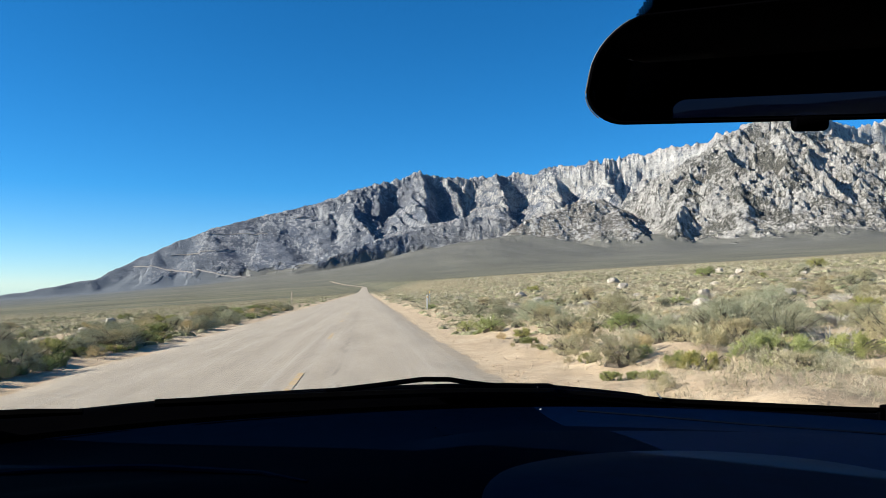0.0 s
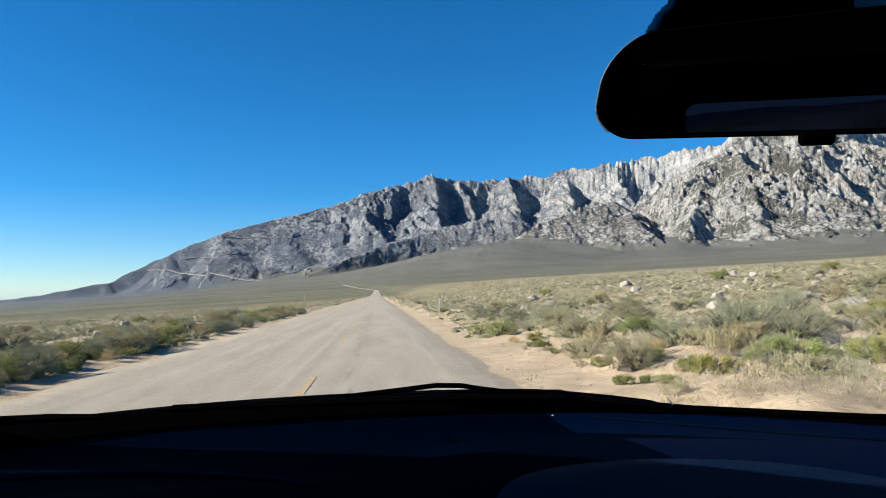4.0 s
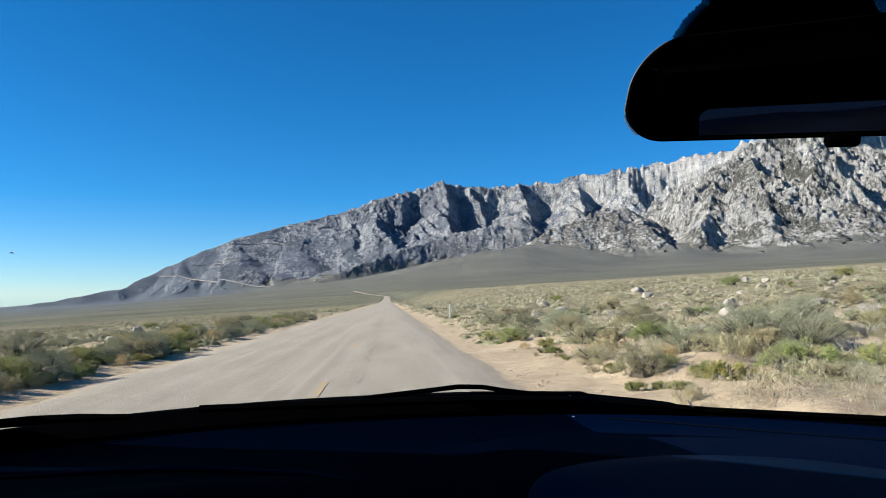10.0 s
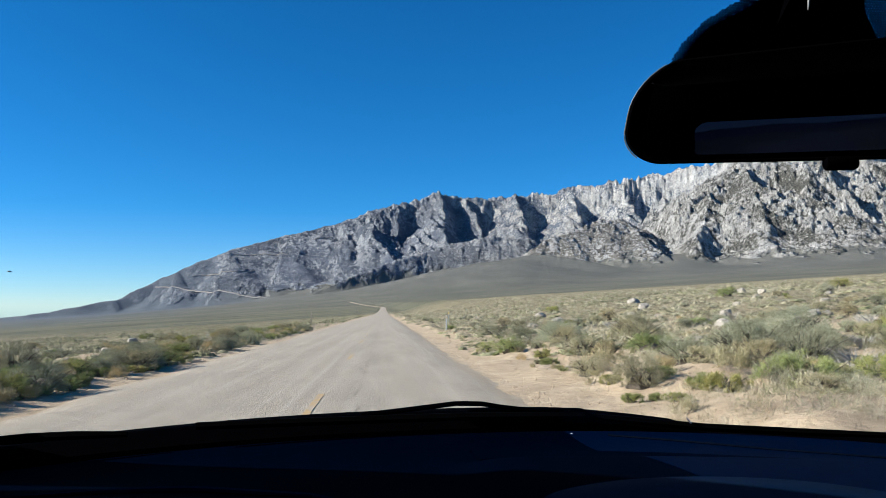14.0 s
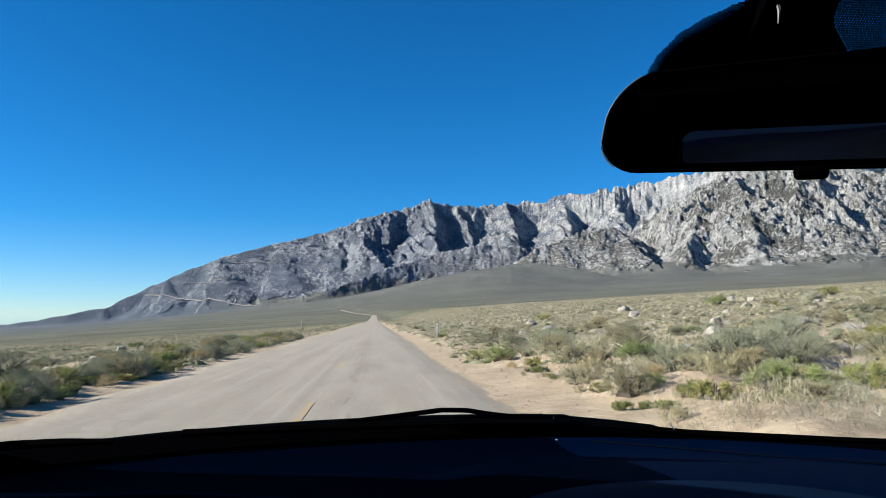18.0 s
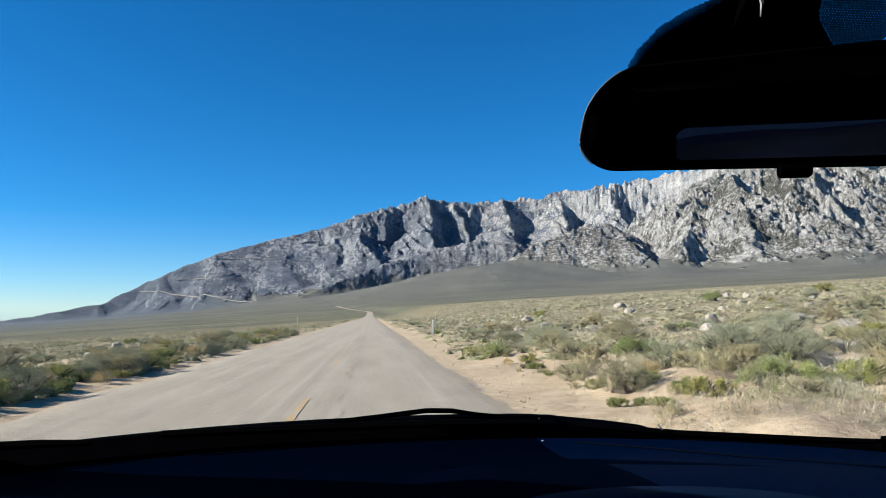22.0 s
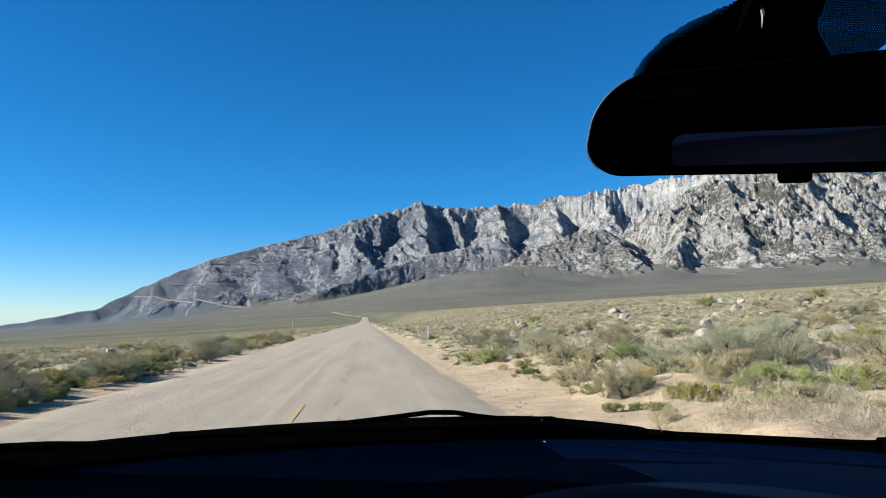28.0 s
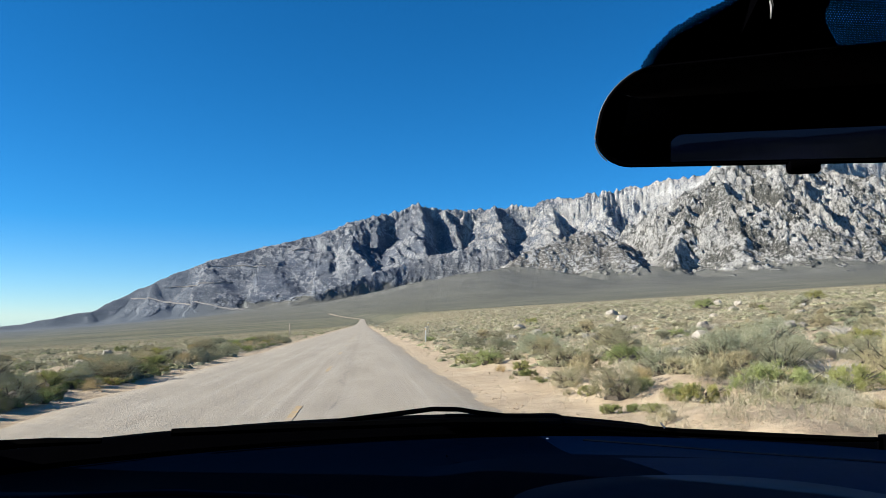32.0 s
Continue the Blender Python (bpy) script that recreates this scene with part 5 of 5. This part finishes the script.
def lozenge(hw, hh, rx, n=10):
    """A long rounded outline, rounder at its upper corners."""
    pts = []
    lo, hi = rx * 0.75, rx * 1.02
    for cx_, cy_, r, a0 in ((hw - hi, hh - hi, hi, 0), (-hw + hi, hh - hi, hi, 90), (-hw + lo, -hh + lo, lo, 180), (hw - lo, -hh + lo, lo, 270)):
        for k in range(n):
            a = radians(a0 + 90 * k / (n - 1))
            pts.append((cx_ + r * math.cos(a), cy_ + r * math.sin(a)))
    return pts


mirror = tagged(new("rear_view_mirror"), "black rear-view mirror hanging from the windscreen", "mirror")


def slant_end(a, b):
    """The housing's outer end leans inwards towards its top."""
    return 0.0062 * min(max(b / 0.034 + 0.35, 0), 1.35) * sstep(-0.06, -0.115, a)


def sag(a, b):
    """Its lower edge rises a little towards the outer end."""
    return 0.0032 * min(max(-a / 0.12, 0), 1) * min(max(-b / 0.034, 0), 1)


def ringed(name, rings, mat, label=""):
    """A closed body from outlines (half width, half height, corner, depth) behind one another."""
    bm = bmesh.new()
    made = [[bm.verts.new(MC + mu * (a + slant_end(a, b)) + mv * (b + (0.10 * min(a + hw, 0.125) + 0.0012 if b > 0 else 0) * b / hh + sag(a, b)) - mn * d) for a, b in lozenge(hw, hh, rx)] for hw, hh, rx, d in rings]
    n = len(made[0])
    for p, q in zip(made, made[1:]):
        for i in range(n):
            bm.faces.new((p[i], p[(i + 1) % n], q[(i + 1) % n], q[i]))
    bm.faces.new(made[0])
    bm.faces.new(made[-1][::-1])
    return part(name, bm, mat, mirror, label)


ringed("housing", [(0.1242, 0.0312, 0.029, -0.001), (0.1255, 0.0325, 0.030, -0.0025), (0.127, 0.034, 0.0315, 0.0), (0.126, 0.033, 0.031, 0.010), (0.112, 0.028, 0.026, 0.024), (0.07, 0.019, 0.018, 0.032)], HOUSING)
ringed("mirror_glass", [(0.1236, 0.0306, 0.0285, -0.0022), (0.1240, 0.0310, 0.029, -0.0005)], MIRROR, "silvered mirror glass")
# bead along the mirror's outer end, drawn in place of a glint
rim = [MC + mu * (a + slant_end(a, b)) + mv * (b + (0.10 * (a + 0.127) + 0.0012 if b > 0 else 0) * b / 0.034 + sag(a, b)) - mn * 0.002 for a, b in lozenge(0.1274, 0.0344, 0.0315)]
part("edge_trim", tube(rim[12:26], 0.0005, 6), EDGE, mirror, "grey bead for the glint on the mirror's edge")
tc = MC + mu * 0.0085 - mv * 0.0345
part("dip_lever", tube([tc - mu * 0.0100, tc - mu * 0.0085, tc + mu * 0.0085, tc + mu * 0.0105], [0.0032, 0.0048, 0.0048, 0.0034], 12), TRIM, mirror)
foot = on_screen(CX, 0.50) - nrm * 0.004
part("stalk", tube([MC - mn * 0.03, MC - mn * 0.045 + Vector((0, 0, 0.02)), foot], [0.014, 0.012, 0.018], 12), TRIM, mirror)
cover = sheet("sensor_cover", lambda x, y: screen_z(y) - 0.003, CX - 0.024, CX + 0.012, 0.24, 0.54, 8, 10, 0.012, TRIM, car)
hook = MC + mu * -0.0185 + mv * 0.089 + mn * 0.018
part("wire_clip", tube([hook, hook + Vector((0.003, 0, -0.012)), hook + Vector((0.0042, 0, -0.021)), hook + Vector((0.003, 0, -0.029))], [0.0009, 0.0013, 0.0013, 0.0004], 6), EDGE, cover, "thin grey clip")

# cabin shell: roof, pillars, doors, tailgate with a tinted window
part("roof", box(CX - 0.68, -2.55, 1.765, CX + 0.68, 0.235, 1.80, 0.012), BODY, car)
part("headliner", box(CX - 0.665, -2.52, 1.735, CX + 0.665, 0.215, 1.762, 0.01), CLOTH, car)
for s in (-1, 1):
    part("front_pillar", tube([(CX + s * 0.87, 1.18, 1.15), (CX + s * 0.675, 0.20, 1.76)], [0.045, 0.04], 8), TRIM, car)
    part("side_panel", prism([(1.20, 0.45), (1.25, 1.16), (1.0, 1.16), (-2.62, 1.24), (-2.7, 0.5), (-1.75, 0.42), (-0.9, 0.40)], "x", CX + s * 0.80 - 0.05, CX + s * 0.80 + 0.05, 0.02), BODY, car)
    part("fender", prism([(2.2, 0.45), (2.15, 0.92), (1.26, 1.14), (1.22, 0.45)], "x", CX + s * 0.80 - 0.05, CX + s * 0.80 + 0.05, 0.02), BODY, car)
    for y0, y1 in ((0.98, -0.22), (-0.32, -1.38), (-1.50, -2.40)):
        w0, w1 = 1.17, 1.75
        yy0 = min(y0, 0.98)
        ytop = 0.24 if y0 > 0.5 else y0
        pane = part("side_window", slab([(CX + s * 0.80, yy0, w0), (CX + s * 0.80, y1, w0 + 0.04), (CX + s * 0.68, y1, w1), (CX + s * 0.68, ytop, w1)], 0.004, (s, 0, 0.2)), SUNBLOCK_GLASS, car, "out-of-view side window darkened to keep sun off the dashboard", smooth=False)
    for y in (-0.27, -1.44):
        part("pillar", tube([(CX + s * 0.80, y, 1.2), (CX + s * 0.68, y, 1.76)], [0.05, 0.045], 8), TRIM, car)
part("tailgate", prism([(CX - 0.86, 0.45), (CX + 0.86, 0.45), (CX + 0.86, 1.424), (CX - 0.86, 1.424)], "y", -2.72, -2.60, 0.015), TRIM, car)
for x0, x1 in ((CX - 0.86, CX - 0.556), (CX + 0.556, CX + 0.86)):
    part("rear_pillar", box(x0, -2.695, 1.42, x1, -2.605, 1.585, 0.004), TRIM, car)
part("tailgate_header", box(CX - 0.80, -2.70, 1.5725, CX + 0.80, -2.55, 1.79, 0.01), TRIM, car)
# black border with rounded corners round the rear window
bm = bmesh.new()
inner, outer = [], []
for cx_, cz_, a0 in ((0.485, 1.5025, 0), (-0.485, 1.5025, 90), (-0.515, 1.4645, 180), (0.515, 1.4645, 270)):
    r = 0.068 if cz_ > 1.48 else 0.038
    for k in range(9):
        a = radians(a0 + 90 * k / 8)
        u, w = cx_ + r * math.cos(a), cz_ + r * math.sin(a)
        inner.append((CX + u, w))
        outer.append((CX + math.copysign(0.60, cx_), 1.60) if cz_ > 1.48 else (CX + math.copysign(0.60, cx_), 1.40))
rings = [[bm.verts.new((x, y, z)) for x, z in line] for line, y in ((outer, -2.598), (inner, -2.598), (inner, -2.606), (outer, -2.606))]
n = len(inner)
for p, q in zip(rings, rings[1:] + rings[:1]):
    for i in range(n):
        bm.faces.new((p[i], p[(i + 1) % n], q[(i + 1) % n], q[i]))
bmesh.ops.remove_doubles(bm, verts=bm.verts, dist=1e-5)
part("window_border", bm, TRIM, car, "black border round the rear window")
part("rear_window", box(CX - 0.555, -2.665, 1.4245, CX + 0.555, -2.66, 1.572), PRIVACY, car, "tinted rear window", smooth=False)
part("floor_pan", box(CX - 0.84, -2.6, 0.40, CX + 0.84, 1.2, 0.46, 0.01), TRIM, car)
part("bumper", box(CX - 0.86, 2.05, 0.35, CX + 0.86, 2.25, 0.75, 0.05, 3), TRIM, car)
part("grille", box(CX - 0.55, 2.16, 0.76, CX + 0.55, 2.20, 0.90, 0.01), TRIM, car)
part("rear_bumper", box(CX - 0.86, -2.85, 0.35, CX + 0.86, -2.70, 0.62, 0.04, 3), TRIM, car)
for s in (-1, 1):
    part("headlight", box(CX + s * 0.72 - 0.12, 2.10, 0.72, CX + s * 0.72 + 0.12, 2.21, 0.88, 0.03, 3), LENS_CLEAR, car)
    part("tail_light", box(CX + s * 0.76 - 0.08, -2.76, 0.9, CX + s * 0.76 + 0.08, -2.69, 1.2, 0.02, 3), LENS_RED, car)
    for y in (1.55, -1.75):
        wheel = part("wheel", tube([(CX + s * 0.66, y, 0.37), (CX + s * 0.70, y, 0.37), (CX + s * 0.86, y, 0.37), (CX + s * 0.89, y, 0.37)], [0.33, 0.36, 0.36, 0.33], 40), RUBBER, car, "black tyre")
        part("rim", tube([(CX + s * 0.885, y, 0.37), (CX + s * 0.90, y, 0.37)], [0.24, 0.21], 30), STEEL, wheel)
# seats behind the camera
for x in (CX - 0.40, CX + 0.40):
    seat = new("front_seat")
    seat.parent = car
    tagged(seat, "dark cloth front seat with headrest")
    part("cushion", box(x - 0.25, -0.72, 0.461, x + 0.25, -0.22, 0.78, 0.05, 3), CLOTH, seat)
    part("backrest", prism([(-0.74, 0.70), (-0.60, 0.72), (-0.80, 1.22), (-0.92, 1.22)], "x", x - 0.24, x + 0.24, 0.04, 3), CLOTH, seat)
    part("headrest", box(x - 0.12, -0.97, 1.20, x + 0.12, -0.87, 1.34, 0.03, 3), CLOTH, seat)
